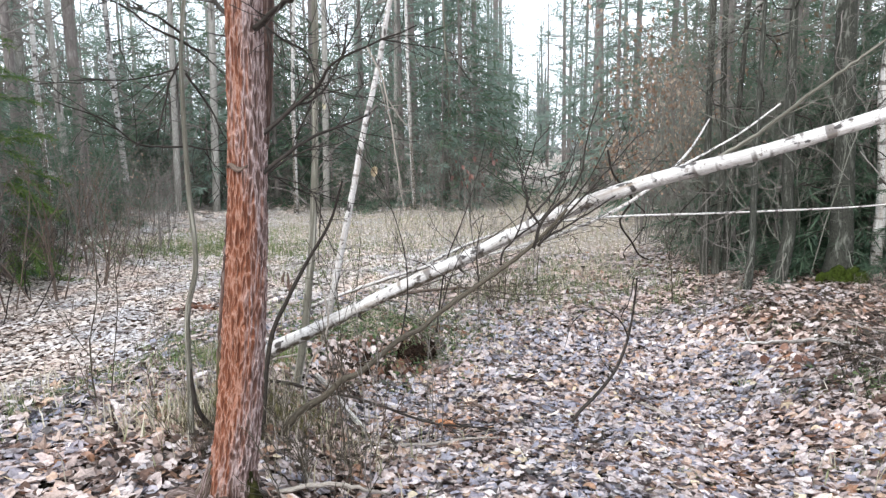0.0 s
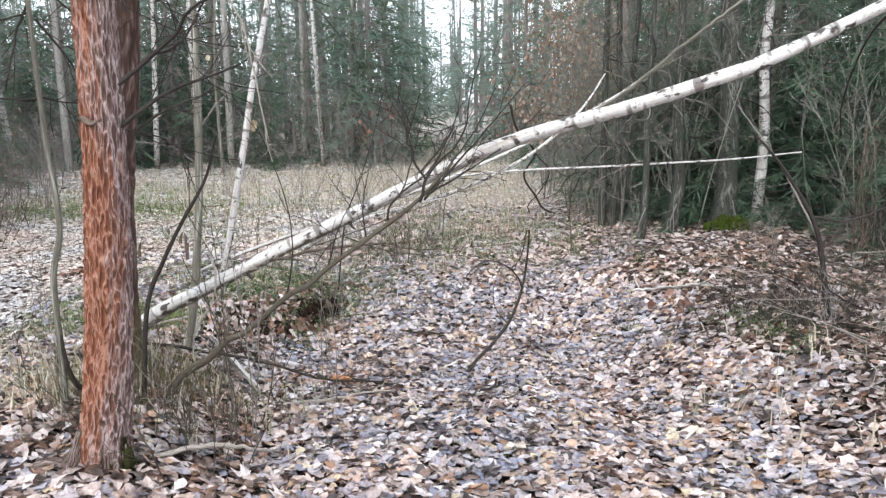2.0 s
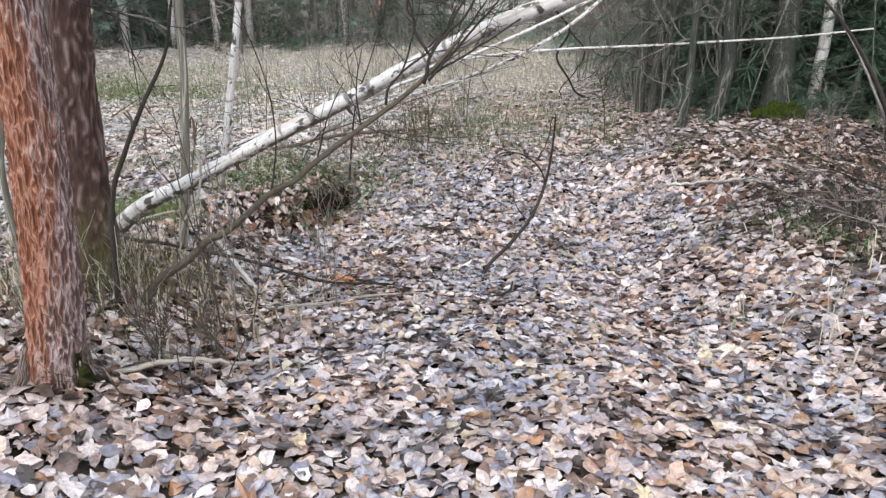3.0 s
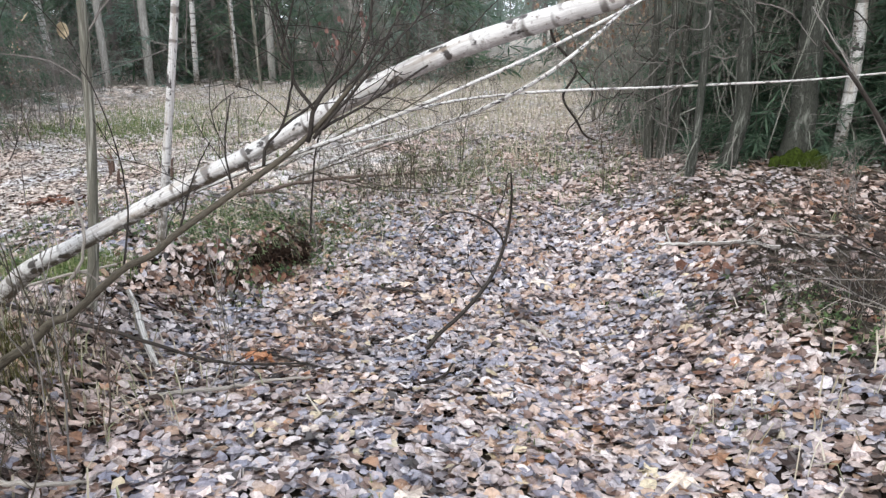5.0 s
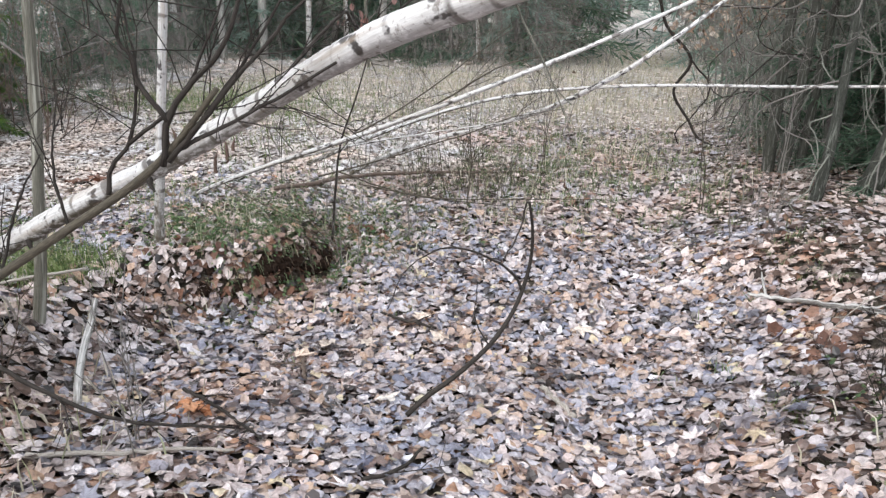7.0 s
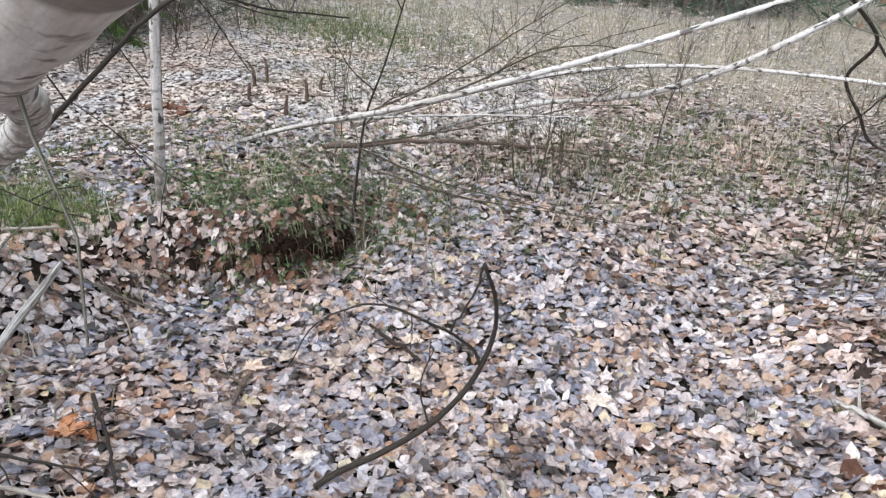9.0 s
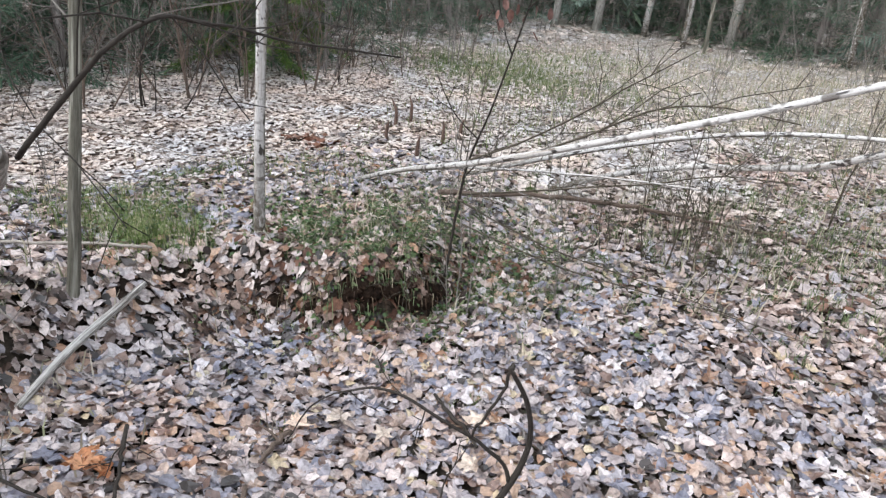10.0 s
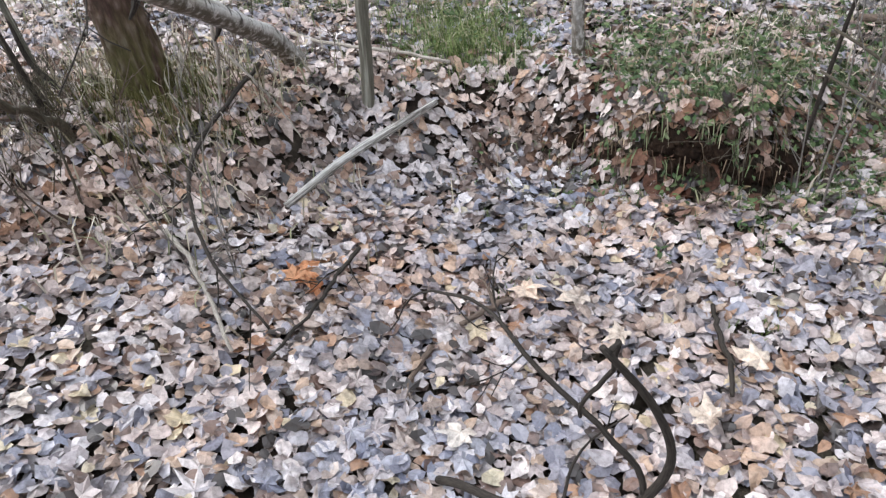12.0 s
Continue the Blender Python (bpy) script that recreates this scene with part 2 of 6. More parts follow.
DRY_STOPS = [(0.0, (0.66, 0.62, 0.59)), (0.2, (0.71, 0.67, 0.64)), (0.4, (0.57, 0.53, 0.50)), (0.55, (0.77, 0.74, 0.71)), (0.70, (0.48, 0.435, 0.40)), (0.79, (0.63, 0.58, 0.53)), (0.94, (0.25, 0.205, 0.175))]


def soil(n, l, b):
    v = coords(n, l, "Object", (1, 1, 1))
    f = noise_tex(n, l, v, 14, 9, 0.7)
    big = noise_tex(n, l, v, 0.45, 4)
    c = ramp(n, l, f, [(0.3, (0.012, 0.009, 0.007)), (0.55, (0.036, 0.025, 0.019)), (0.75, (0.10, 0.072, 0.055))])
    straw = ramp(n, l, f, [(0.3, (0.09, 0.08, 0.055)), (0.7, (0.34, 0.30, 0.24))])
    thatch = ramp(n, l, f, [(0.3, (0.28, 0.25, 0.215)), (0.7, (0.60, 0.56, 0.505))])
    place = n.new("ShaderNodeSeparateXYZ")
    l.new(v, place.inputs[0])
    open_part = n.new("ShaderNodeMapRange")
    open_part.interpolation_type = "SMOOTHSTEP"
    l.new(place.outputs["Y"], open_part.inputs["Value"])
    open_part.inputs["From Min"].default_value, open_part.inputs["From Max"].default_value = 9.5, 12.5
    c = mix(n, l, ramp(n, l, big, [(0.42, (0, 0, 0)), (0.6, (0.5, 0.5, 0.5))]), c, straw)

    def band(sock, a, b_):
        m = n.new("ShaderNodeMapRange")
        m.interpolation_type = "SMOOTHSTEP"
        l.new(sock, m.inputs["Value"])
        m.inputs["From Min"].default_value, m.inputs["From Max"].default_value = a, b_
        return m.outputs[0]

    def times(a, b_):
        m = n.new("ShaderNodeMath")
        m.operation = "MULTIPLY"
        l.new(a, m.inputs[0])
        l.new(b_, m.inputs[1])
        return m.outputs[0]

    # away from the track the floor is packed with old leaves
    patch = n.new("ShaderNodeTexVoronoi")
    patch.inputs["Scale"].default_value = 26
    l.new(v, patch.inputs["Vector"])
    cell = n.new("ShaderNodeSeparateColor")
    l.new(patch.outputs["Color"], cell.inputs[0])
    packed = ramp(n, l, cell.outputs[0], [(0.0, (0.05, 0.036, 0.03)), (0.25, (0.20, 0.15, 0.125)), (0.45, (0.36, 0.30, 0.27)), (0.6, (0.12, 0.08, 0.06)), (0.75, (0.46, 0.40, 0.37)), (0.9, (0.28, 0.20, 0.15))], "CONSTANT")
    inside = times(times(band(place.outputs["X"], -2.6, -1.5), band(place.outputs["X"], 5.2, 4.0)), times(band(place.outputs["Y"], 0.0, 1.2), band(place.outputs["Y"], 9.0, 7.2)))
    c = mix(n, l, inside, packed, c)
    dry = n.new("ShaderNodeMath")
    dry.operation = "MULTIPLY"
    dry.inputs[1].default_value = 0.85
    l.new(open_part.outputs[0], dry.inputs[0])
    c = mix(n, l, dry.outputs[0], c, thatch)
    l.new(c, b.inputs["Base Color"])
    bump(n, l, b, f, 1.0, 0.03)


def moss_col(n, l, b):
    f = noise_tex(n, l, coords(n, l, "Object", (1, 1, 1)), 40, 6)
    l.new(ramp(n, l, f, [(0.3, (0.010, 0.011, 0.005)), (0.7, (0.045, 0.046, 0.015))]), b.inputs["Base Color"])
    bump(n, l, b, f, 1.0, 0.02)


def bright_moss(n, l, b):
    f = noise_tex(n, l, coords(n, l, "Object", (1, 1, 1)), 45, 6)
    l.new(ramp(n, l, f, [(0.3, (0.012, 0.020, 0.004)), (0.7, (0.062, 0.088, 0.014))]), b.inputs["Base Color"])
    bump(n, l, b, f, 1.0, 0.02)


M = {
    "soil": material("forest_soil", soil, 0.9, 0.2),
    "leaf": material("fallen_leaf", island_mat(LEAF_STOPS), 0.36, 0.9),
    "bank_leaf": material("bank_leaf", island_mat(BANK_STOPS), 0.42, 0.7),
    "rotten_leaf": material("rotten_leaf", island_mat(ROTTEN_STOPS), 0.42, 0.7),
    "dry_leaf": material("dry_leaf", island_mat(DRY_STOPS), 0.6, 0.3),
    "leaf_one": material("fallen_leaf_single", object_leaf, 0.36, 0.9),
    "edge_leaf": material("withered_edge_leaf", island_mat([(0.0, (0.27, 0.205, 0.175)), (0.2, (0.10, 0.068, 0.055)), (0.36, (0.42, 0.36, 0.335)), (0.52, (0.18, 0.115, 0.088)), (0.64, (0.045, 0.034, 0.030)), (0.76, (0.54, 0.48, 0.455)), (0.93, (0.26, 0.16, 0.11))]), 0.7, 0.2),
    "orange_leaf": material("orange_leaf", island_mat([(0.0, (0.47, 0.22, 0.11)), (0.4, (0.55, 0.29, 0.16)), (0.7, (0.34, 0.15, 0.075))]), 0.6),
    "rusty_leaf": material("rusty_leaf", island_mat([(0.0, (0.12, 0.06, 0.042)), (0.4, (0.19, 0.10, 0.068)), (0.7, (0.28, 0.18, 0.14))]), 0.7),
    "grass": material("grass_blade", island_mat([(0.0, (0.13, 0.19, 0.055)), (0.3, (0.20, 0.26, 0.095)), (0.55, (0.30, 0.31, 0.16)), (0.7, (0.08, 0.125, 0.04)), (0.87, (0.42, 0.38, 0.26))], vein=False), 0.6),
    "herb": material("green_herb_blade", island_mat([(0.0, (0.10, 0.145, 0.065)), (0.3, (0.17, 0.225, 0.11)), (0.55, (0.24, 0.27, 0.15)), (0.72, (0.07, 0.105, 0.045)), (0.86, (0.40, 0.36, 0.25))], vein=False), 0.6),
    "herb_leaf": material("green_herb_leaf", island_mat([(0.0, (0.060, 0.105, 0.040)), (0.3, (0.11, 0.165, 0.065)), (0.6, (0.16, 0.20, 0.095)), (0.8, (0.045, 0.075, 0.030)), (0.94, (0.24, 0.18, 0.11))], 0.2, False), 0.5),
    "bright_moss": material("bright_green_moss", bright_moss, 0.9, 0.1),
    "olive_grass": material("olive_grass_blade", island_mat([(0.0, (0.11, 0.105, 0.035)), (0.4, (0.17, 0.155, 0.06)), (0.7, (0.08, 0.085, 0.03)), (0.88, (0.30, 0.26, 0.15))], vein=False), 0.7),
    "straw": material("dry_grass_blade", island_mat([(0.0, (0.50, 0.45, 0.35)), (0.35, (0.40, 0.36, 0.27)), (0.6, (0.30, 0.31, 0.19)), (0.8, (0.58, 0.54, 0.45))], vein=False), 0.7),
    "red_bark": material("red_furrowed_bark", red_bark, 0.75, 0.35),
    "dark_bark": material("dark_brown_bark", plain_bark((0.014, 0.014, 0.011), (0.10, 0.10, 0.082), (0.24, 0.25, 0.22), 2.6, 5.0, 0.015, 0.60), 0.85),
    "old_bark": material("brown_furrowed_bark", old_bark, 0.85, 0.25),
    "peat": material("dark_peaty_earth", peat, 0.95, 0.1),
    # bark greyed and lightened: distance haze is painted into its colour
    "pine_bark": material("pine_bark", plain_bark((0.13, 0.115, 0.105), (0.32, 0.285, 0.27), (0.40, 0.37, 0.355), 1.5, 2.2, 0.015), 0.85),
    # pale aspen bark, lightened further in place of haze
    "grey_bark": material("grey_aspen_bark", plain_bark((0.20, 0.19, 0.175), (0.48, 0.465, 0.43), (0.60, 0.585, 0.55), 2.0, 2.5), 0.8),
    "pale_log": material("weathered_pale_bark", plain_bark((0.05, 0.042, 0.036), (0.40, 0.37, 0.34), (0.70, 0.68, 0.65), 4.0, 2.6, 0.012, 0.5), 0.8),
    "green_bark": material("grey_green_sapling_bark", plain_bark((0.075, 0.07, 0.055), (0.22, 0.21, 0.17), (0.42, 0.41, 0.35), 2.5, 2.0, 0.008, 0.58), 0.75),
    "edge_bark": material("grey_brown_mottled_bark", plain_bark((0.013, 0.014, 0.011), (0.095, 0.098, 0.082), (0.22, 0.23, 0.20), 2.5, 4.5, 0.02, 0.60), 0.85),
    "birch": material("white_birch_bark", birch_bark, 0.6, 0.35),
    "twig": material("brown_twig", twig_mat((0.07, 0.05, 0.04), (0.20, 0.15, 0.12)), 0.8),
    "dark_twig": material("dark_twig", twig_mat((0.018, 0.015, 0.013), (0.066, 0.056, 0.048)), 0.75, 0.2),
    "lichen_twig": material("lichen_grown_twig", twig_mat((0.07, 0.072, 0.058), (0.34, 0.35, 0.30)), 0.85),
    "pale_twig": material("pale_dead_wood", twig_mat((0.20, 0.17, 0.14), (0.52, 0.48, 0.43)), 0.8),
    "olive_twig": material("olive_stem", twig_mat((0.035, 0.03, 0.022), (0.13, 0.11, 0.08)), 0.7),
    "fine_twig": material("grey_brown_fine_twig", twig_mat((0.115, 0.102, 0.092), (0.31, 0.285, 0.262)), 0.85),
    "spruce": material("spruce_needle", island_mat([(0.0, (0.085, 0.14, 0.09)), (0.3, (0.12, 0.185, 0.12)), (0.6, (0.155, 0.22, 0.14)), (0.85, (0.105, 0.17, 0.13))], 0.55, False), 0.55, 0.4),
    # needle colours lifted and blued to paint the haze of distance
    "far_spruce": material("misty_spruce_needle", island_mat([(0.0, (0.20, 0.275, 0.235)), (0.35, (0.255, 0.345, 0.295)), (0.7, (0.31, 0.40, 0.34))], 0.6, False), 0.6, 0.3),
    "dark_spruce": material("dark_spruce_needle", island_mat([(0.0, (0.070, 0.125, 0.085)), (0.35, (0.11, 0.18, 0.12)), (0.7, (0.15, 0.225, 0.15))], 0.5, False), 0.6, 0.3),
    "fresh_spruce": material("fresh_spruce_needle", island_mat([(0.0, (0.05, 0.105, 0.022)), (0.4, (0.10, 0.18, 0.035)), (0.8, (0.17, 0.23, 0.055))], 0.3, False), 0.55, 0.4),
    # crown colours carry painted haze, paler than plain needles
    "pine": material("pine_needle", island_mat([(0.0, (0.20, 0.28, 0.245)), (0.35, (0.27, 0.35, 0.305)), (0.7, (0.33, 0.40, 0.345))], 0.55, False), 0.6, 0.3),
    "withered": material("withered_leaf", island_mat([(0.0, (0.30, 0.20, 0.14)), (0.4, (0.46, 0.36, 0.28)), (0.7, (0.58, 0.49, 0.40))], 0.35), 0.7),
    "red_leaf": material("red_brown_withered_leaf", island_mat([(0.0, (0.13, 0.07, 0.06)), (0.4, (0.20, 0.115, 0.10)), (0.75, (0.28, 0.19, 0.17))]), 0.7),
    "pale_leaf": material("pale_hanging_leaf", island_mat([(0.0, (0.72, 0.70, 0.62)), (0.5, (0.66, 0.60, 0.42))], 0.4), 0.6),
    "maple_leaf": material("beige_maple_leaf", island_mat([(0.0, (0.62, 0.53, 0.44)), (0.4, (0.70, 0.62, 0.54)), (0.75, (0.55, 0.42, 0.31))]), 0.6),
    # pale greyed colours stand in for haze over the far wood
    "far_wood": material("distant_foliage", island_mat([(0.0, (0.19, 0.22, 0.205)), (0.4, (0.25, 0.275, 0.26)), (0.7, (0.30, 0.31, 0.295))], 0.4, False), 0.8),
    "root": material("brown_root", island_mat([(0.0, (0.05, 0.032, 0.022)), (0.4, (0.09, 0.055, 0.035)), (0.75, (0.20, 0.15, 0.10))], vein=False), 0.8),
    "rusty_stub": material("rusty_stub", twig_mat((0.06, 0.040, 0.032), (0.19, 0.125, 0.10)), 0.85),
    "moss": material("green_moss", moss_col, 0.9, 0.1),
}

# ---- mesh helpers ----
rng = np.random.default_rng(7)


class Mesher:
    """Gathers tubes, blades and leaves into one mesh."""

    def __init__(self):
        self.v, self.f, self.a, self.r, self.n = [], [], [], [], 0

    def add(self, verts, faces, attr=None, relief=None):
        verts = np.asarray(verts, float)
        self.v.append(verts)
        self.f.append(np.asarray(faces, int) + self.n)
        self.a.append(np.zeros((len(verts), 3)) if attr is None else np.asarray(attr, float))
        self.r.append(np.zeros(len(verts)) if relief is None else relief)
        self.n += len(verts)

    def mesh(self, name, mat, smooth=True):
        me = bpy.data.meshes.new(name)
        faces = [r for f in self.f for r in f.tolist()]
        verts = np.concatenate(self.v)
        me.from_pydata(verts.tolist(), [], faces)
        at = me.attributes.new("bark", "FLOAT_VECTOR", "POINT")
        at.data.foreach_set("vector", np.concatenate(self.a).astype(np.float32).ravel())
        rel = np.concatenate(self.r)
        if rel.any():
            me.attributes.new("relief", "FLOAT", "POINT").data.foreach_set("value", rel.astype(np.float32))
        me.materials.append(mat)
        if smooth:
            me.shade_smooth()
        me.update()
        return me


def part(name, maker, mat, parent, label="", smooth=True, kind=""):
    """One mesh object, under parent where there is one."""
    ob = new(name, maker.mesh(name, mat, smooth))
    ob.parent = parent
    return tagged(ob, label, kind=kind)


def spline(pts, n):
    """A smooth line of n points through pts."""
    p = np.asarray(pts, float)
    p = np.vstack([2 * p[0] - p[1], p, 2 * p[-1] - p[-2]])
    s = np.linspace(0, len(p) - 3 - 1e-6, n)
    i = s.astype(int)
    t = (s - i)[:, None]
    a, b, c, d = p[i], p[i + 1], p[i + 2], p[i + 3]
    return 0.5 * (2 * b + (c - a) * t + (2 * a - 5 * b + 4 * c - d) * t**2 + (3 * b - a - 3 * c + d) * t**3)


def tube(mk, path, radii, sides=6, shape=None, cap=True):
    """A round stem along path. shape(u, v) swells the radius round (radians) and along (metres)."""
    path = np.asarray(path, float)
    k = len(path)
    r = np.interp(np.linspace(0, 1, k), np.linspace(0, 1, len(radii)), radii)
    tan = np.gradient(path, axis=0)
    tan /= np.linalg.norm(tan, axis=1)[:, None] + 1e-9
    ref = np.array([0, -1.0, 0]) if abs(tan[:, 1]).max() < 0.9 else np.array([1.0, 0, 0])
    if abs(tan[:, 2]).min() > 0.93:
        ref = np.array([1.0, 0, 0])
    e1 = ref - tan * (tan @ ref)[:, None]
    e1 /= np.linalg.norm(e1, axis=1)[:, None] + 1e-9
    e2 = np.cross(tan, e1)
    run = np.r_[0, np.cumsum(np.linalg.norm(np.diff(path, axis=0), axis=1))]
    u = np.arange(sides) / sides * 2 * np.pi
    rad = np.repeat(r[:, None], sides, 1)
    relief = None
    if shape is not None:
        swell = shape(u[None, :], run[:, None]) + 0 * rad
        rad = rad * swell
        relief = ((swell - swell.min()) / (np.ptp(swell) + 1e-9)).ravel()
    v = path[:, None] + rad[..., None] * (np.cos(u)[None, :, None] * e1[:, None] + np.sin(u)[None, :, None] * e2[:, None])
    at = np.stack([np.repeat(np.cos(u)[None], k, 0), np.repeat(np.sin(u)[None], k, 0), np.repeat(run[:, None], sides, 1)], -1)
    i = np.arange(k - 1)[:, None] * sides
    j = np.arange(sides)[None]
    jn = (j + 1) % sides
    q = np.stack([i + j, i + jn, i + sides + jn, i + sides + j], -1).reshape(-1, 4)
    mk.add(v.reshape(-1, 3), q, at.reshape(-1, 3), relief)
    if cap:
        base = mk.n - k * sides
        for ring, flip in ((0, True), (k - 1, False)):
            ids = list(range(ring * sides, ring * sides + sides))
            mk.f.append(np.array([ids[::-1] if flip else ids]) + base)


def wander(rg, start, way, length, n, bend=0.25, droop=0.0):
    """A crooked twig's line."""
    way = np.asarray(way, float) / np.linalg.norm(way)
    p, out = np.asarray(start, float), [np.asarray(start, float)]
    for _ in range(n - 1):
        way = way + rg.normal(0, bend, 3) * 0.6 + np.array([0, 0, -droop])
        way /= np.linalg.norm(way)
        p = p + way * length / (n - 1)
        out.append(p)
    return np.array(out), way


def branching(mk, rg, start, way, length, radius, depth, kids=4, spread=0.8, sides=4, bend=0.22, rise=0.15, first=0.25, least=0.0012):
    """A stem with side shoots, and theirs in turn."""
    n = 5 if depth > 1 else 4 if depth > 0 else 3
    path, _ = wander(rg, start, way, length, n, bend, -rise * 0.15)
    tube(mk, path, [radius, max(radius * 0.35, least)], sides if depth > 0 else 3, cap=False)
    if depth <= 0:
        return
    seg = np.linspace(0, 1, n)
    for _ in range(kids):
        s = rg.uniform(first, 0.97)
        at = np.array([np.interp(s, seg, path[:, c]) for c in range(3)])
        k = min(int(s * (n - 1)), n - 2)
        d = path[k + 1] - path[k]
        d /= np.linalg.norm(d) + 1e-9
        side = rg.normal(0, 1, 3)
        side -= d * (side @ d)
        side /= np.linalg.norm(side) + 1e-9
        branching(mk, rg, at, d * (1 - spread * 0.55) + side * spread + np.array([0, 0, rise]), length * rg.uniform(0.3, 0.6) * (1.15 - 0.5 * s),
                  max(radius * rg.uniform(0.35, 0.55), least), depth - 1, kids, spread, sides, bend, rise, 0.2, least)


# ---- the ground ----


def smooth(a, b, x):
    t = np.clip((x - a) / (b - a), 0, 1)
    return t * t * (3 - 2 * t)


def ripple(x, y):
    return (0.012 * np.sin(5.1 * x + 1.3 * np.sin(2.7 * y)) * np.sin(4.3 * y + 0.9 * np.sin(3.1 * x)) + 0.02 * np.sin(1.9 * x + 0.7) * np.sin(1.6 * y + 2.0)
            + 0.005 * np.sin(13 * x + 2 * y) * np.sin(11 * y - 3 * x))


def bank_edge(y):
    """The foot of the left-hand bank."""
    return np.interp(y, [2, 3.4, 4.0, 4.6, 5.3, 5.6, 5.9, 6.2, 6.5, 6.8, 7.5, 9], [0.3, 0.15, 0.0, -0.14, -0.34, -0.30, -0.04, 0.07, 0.05, -0.03, -0.15, -0.2]) + 0.03 * np.sin(9.0 * y)


def ground_z(x, y):
    """A sunken track between two low banks, and a level clearing with a road behind it."""
    x, y = np.asarray(x, float), np.asarray(y, float)
    along = np.interp(y, [-200, 0, 2, 3, 3.9, 4.5, 5.0, 5.5, 6.0, 7.0, 8.2, 12, 200], [0.5, 0.45, 0.40, 0.33, 0.18, 0.07, 0.0, -0.04, -0.02, 0.05, 0.10, 0.13, 0.13])
    edge = bank_edge(y)
    steep = 0.62 - 0.42 * np.exp(-((y - 6.05) / 0.45) ** 2)
    left = smooth(edge, edge - steep, x) * np.interp(y, [0, 2.4, 3.2, 4.2, 5, 6, 7, 8, 9.5], [0.0, 0.10, 0.17, 0.26, 0.25, 0.25, 0.14, 0.08, 0.0])
    left = left * (1 - 0.35 * smooth(-1.4, -2.6, x))
    right = smooth(1.85, 3.0, x + 0.1 * np.sin(3 * y)) * np.interp(y, [0, 2, 4, 5.5, 6.5, 7.6, 10, 14], [0.0, 0.03, 0.16, 0.30, 0.24, 0.14, 0.12, 0.05])
    wood = 0.14 * smooth(3.2, 5.5, x) * smooth(6.5, 9, y) + 0.12 * smooth(-5.0, -7.5, x) + 0.1 * smooth(15.5, 18, y) * smooth(-0.3, -1.5, x)
    hollow = -0.035 * np.exp(-((x - edge + 0.03) / 0.06) ** 2 - ((y - 6.1) / 0.28) ** 2)
    rut = hollow - 0.03 * np.exp(-((x - 1.75 - 0.1 * np.sin(y)) / 0.22) ** 2) * smooth(2, 3.5, y) * smooth(9, 7, y)
    far = smooth(30, 80, np.hypot(x, y - 5))
    return (along + left + right + wood + rut) * (1 - far) + 0.2 * far + ripple(x, y) * (1 - far)


def spread_axis(lo, hi, step, reach, grow=1.16):
    mid = list(np.arange(lo, hi + 1e-6, step))
    up, d = mid[-1], step
    while up < reach:
        d *= grow
        up += d
        mid.append(up)
    dn, d = mid[0], step
    while dn > -reach:
        d *= grow
        dn -= d
        mid.insert(0, dn)
    return np.array(mid)


gx, gy = spread_axis(-3.2, 4.4, 0.05, 400), spread_axis(1.0, 9.6, 0.05, 400)
GX, GY = np.meshgrid(gx, gy)
gm = Mesher()
ni, nj = len(gx), len(gy)
I = (np.arange(nj - 1)[:, None] * ni + np.arange(ni - 1)[None])
gm.add(np.stack([GX, GY, ground_z(GX, GY)], -1).reshape(-1, 3), np.stack([I, I + 1, I + ni + 1, I + ni], -1).reshape(-1, 4))
ground = part("ground", gm, M["soil"], None)
tagged(ground, "uneven forest soil with a sunken track between low banks", "ground", kind="structure")

# ---- fallen leaves ----


def leaf_outline(kind, n):
    a = np.arange(n) / n * 2 * np.pi
    if kind == "round":
        r = 1 + 0.10 * np.cos(2 * a) + 0.07 * np.cos(3 * a + 0.5) + 0.05 * (-1.0) ** np.arange(n)
        r[0] *= 1.22
    elif kind == "oval":
        r = 1 / np.sqrt((np.cos(a) / 1.25) ** 2 + (np.sin(a) / 0.72) ** 2)
    else:
        # a maple leaf: five pointed lobes, the side ones shorter
        d = np.degrees(np.minimum(a, 2 * np.pi - a))
        r = np.interp(d, [0, 14, 30, 54, 68, 84, 112, 128, 150, 180], [1.08, 0.72, 0.46, 1.0, 0.66, 0.42, 0.74, 0.50, 0.40, 0.20])
    return np.stack([r * np.cos(a), r * np.sin(a)], -1)


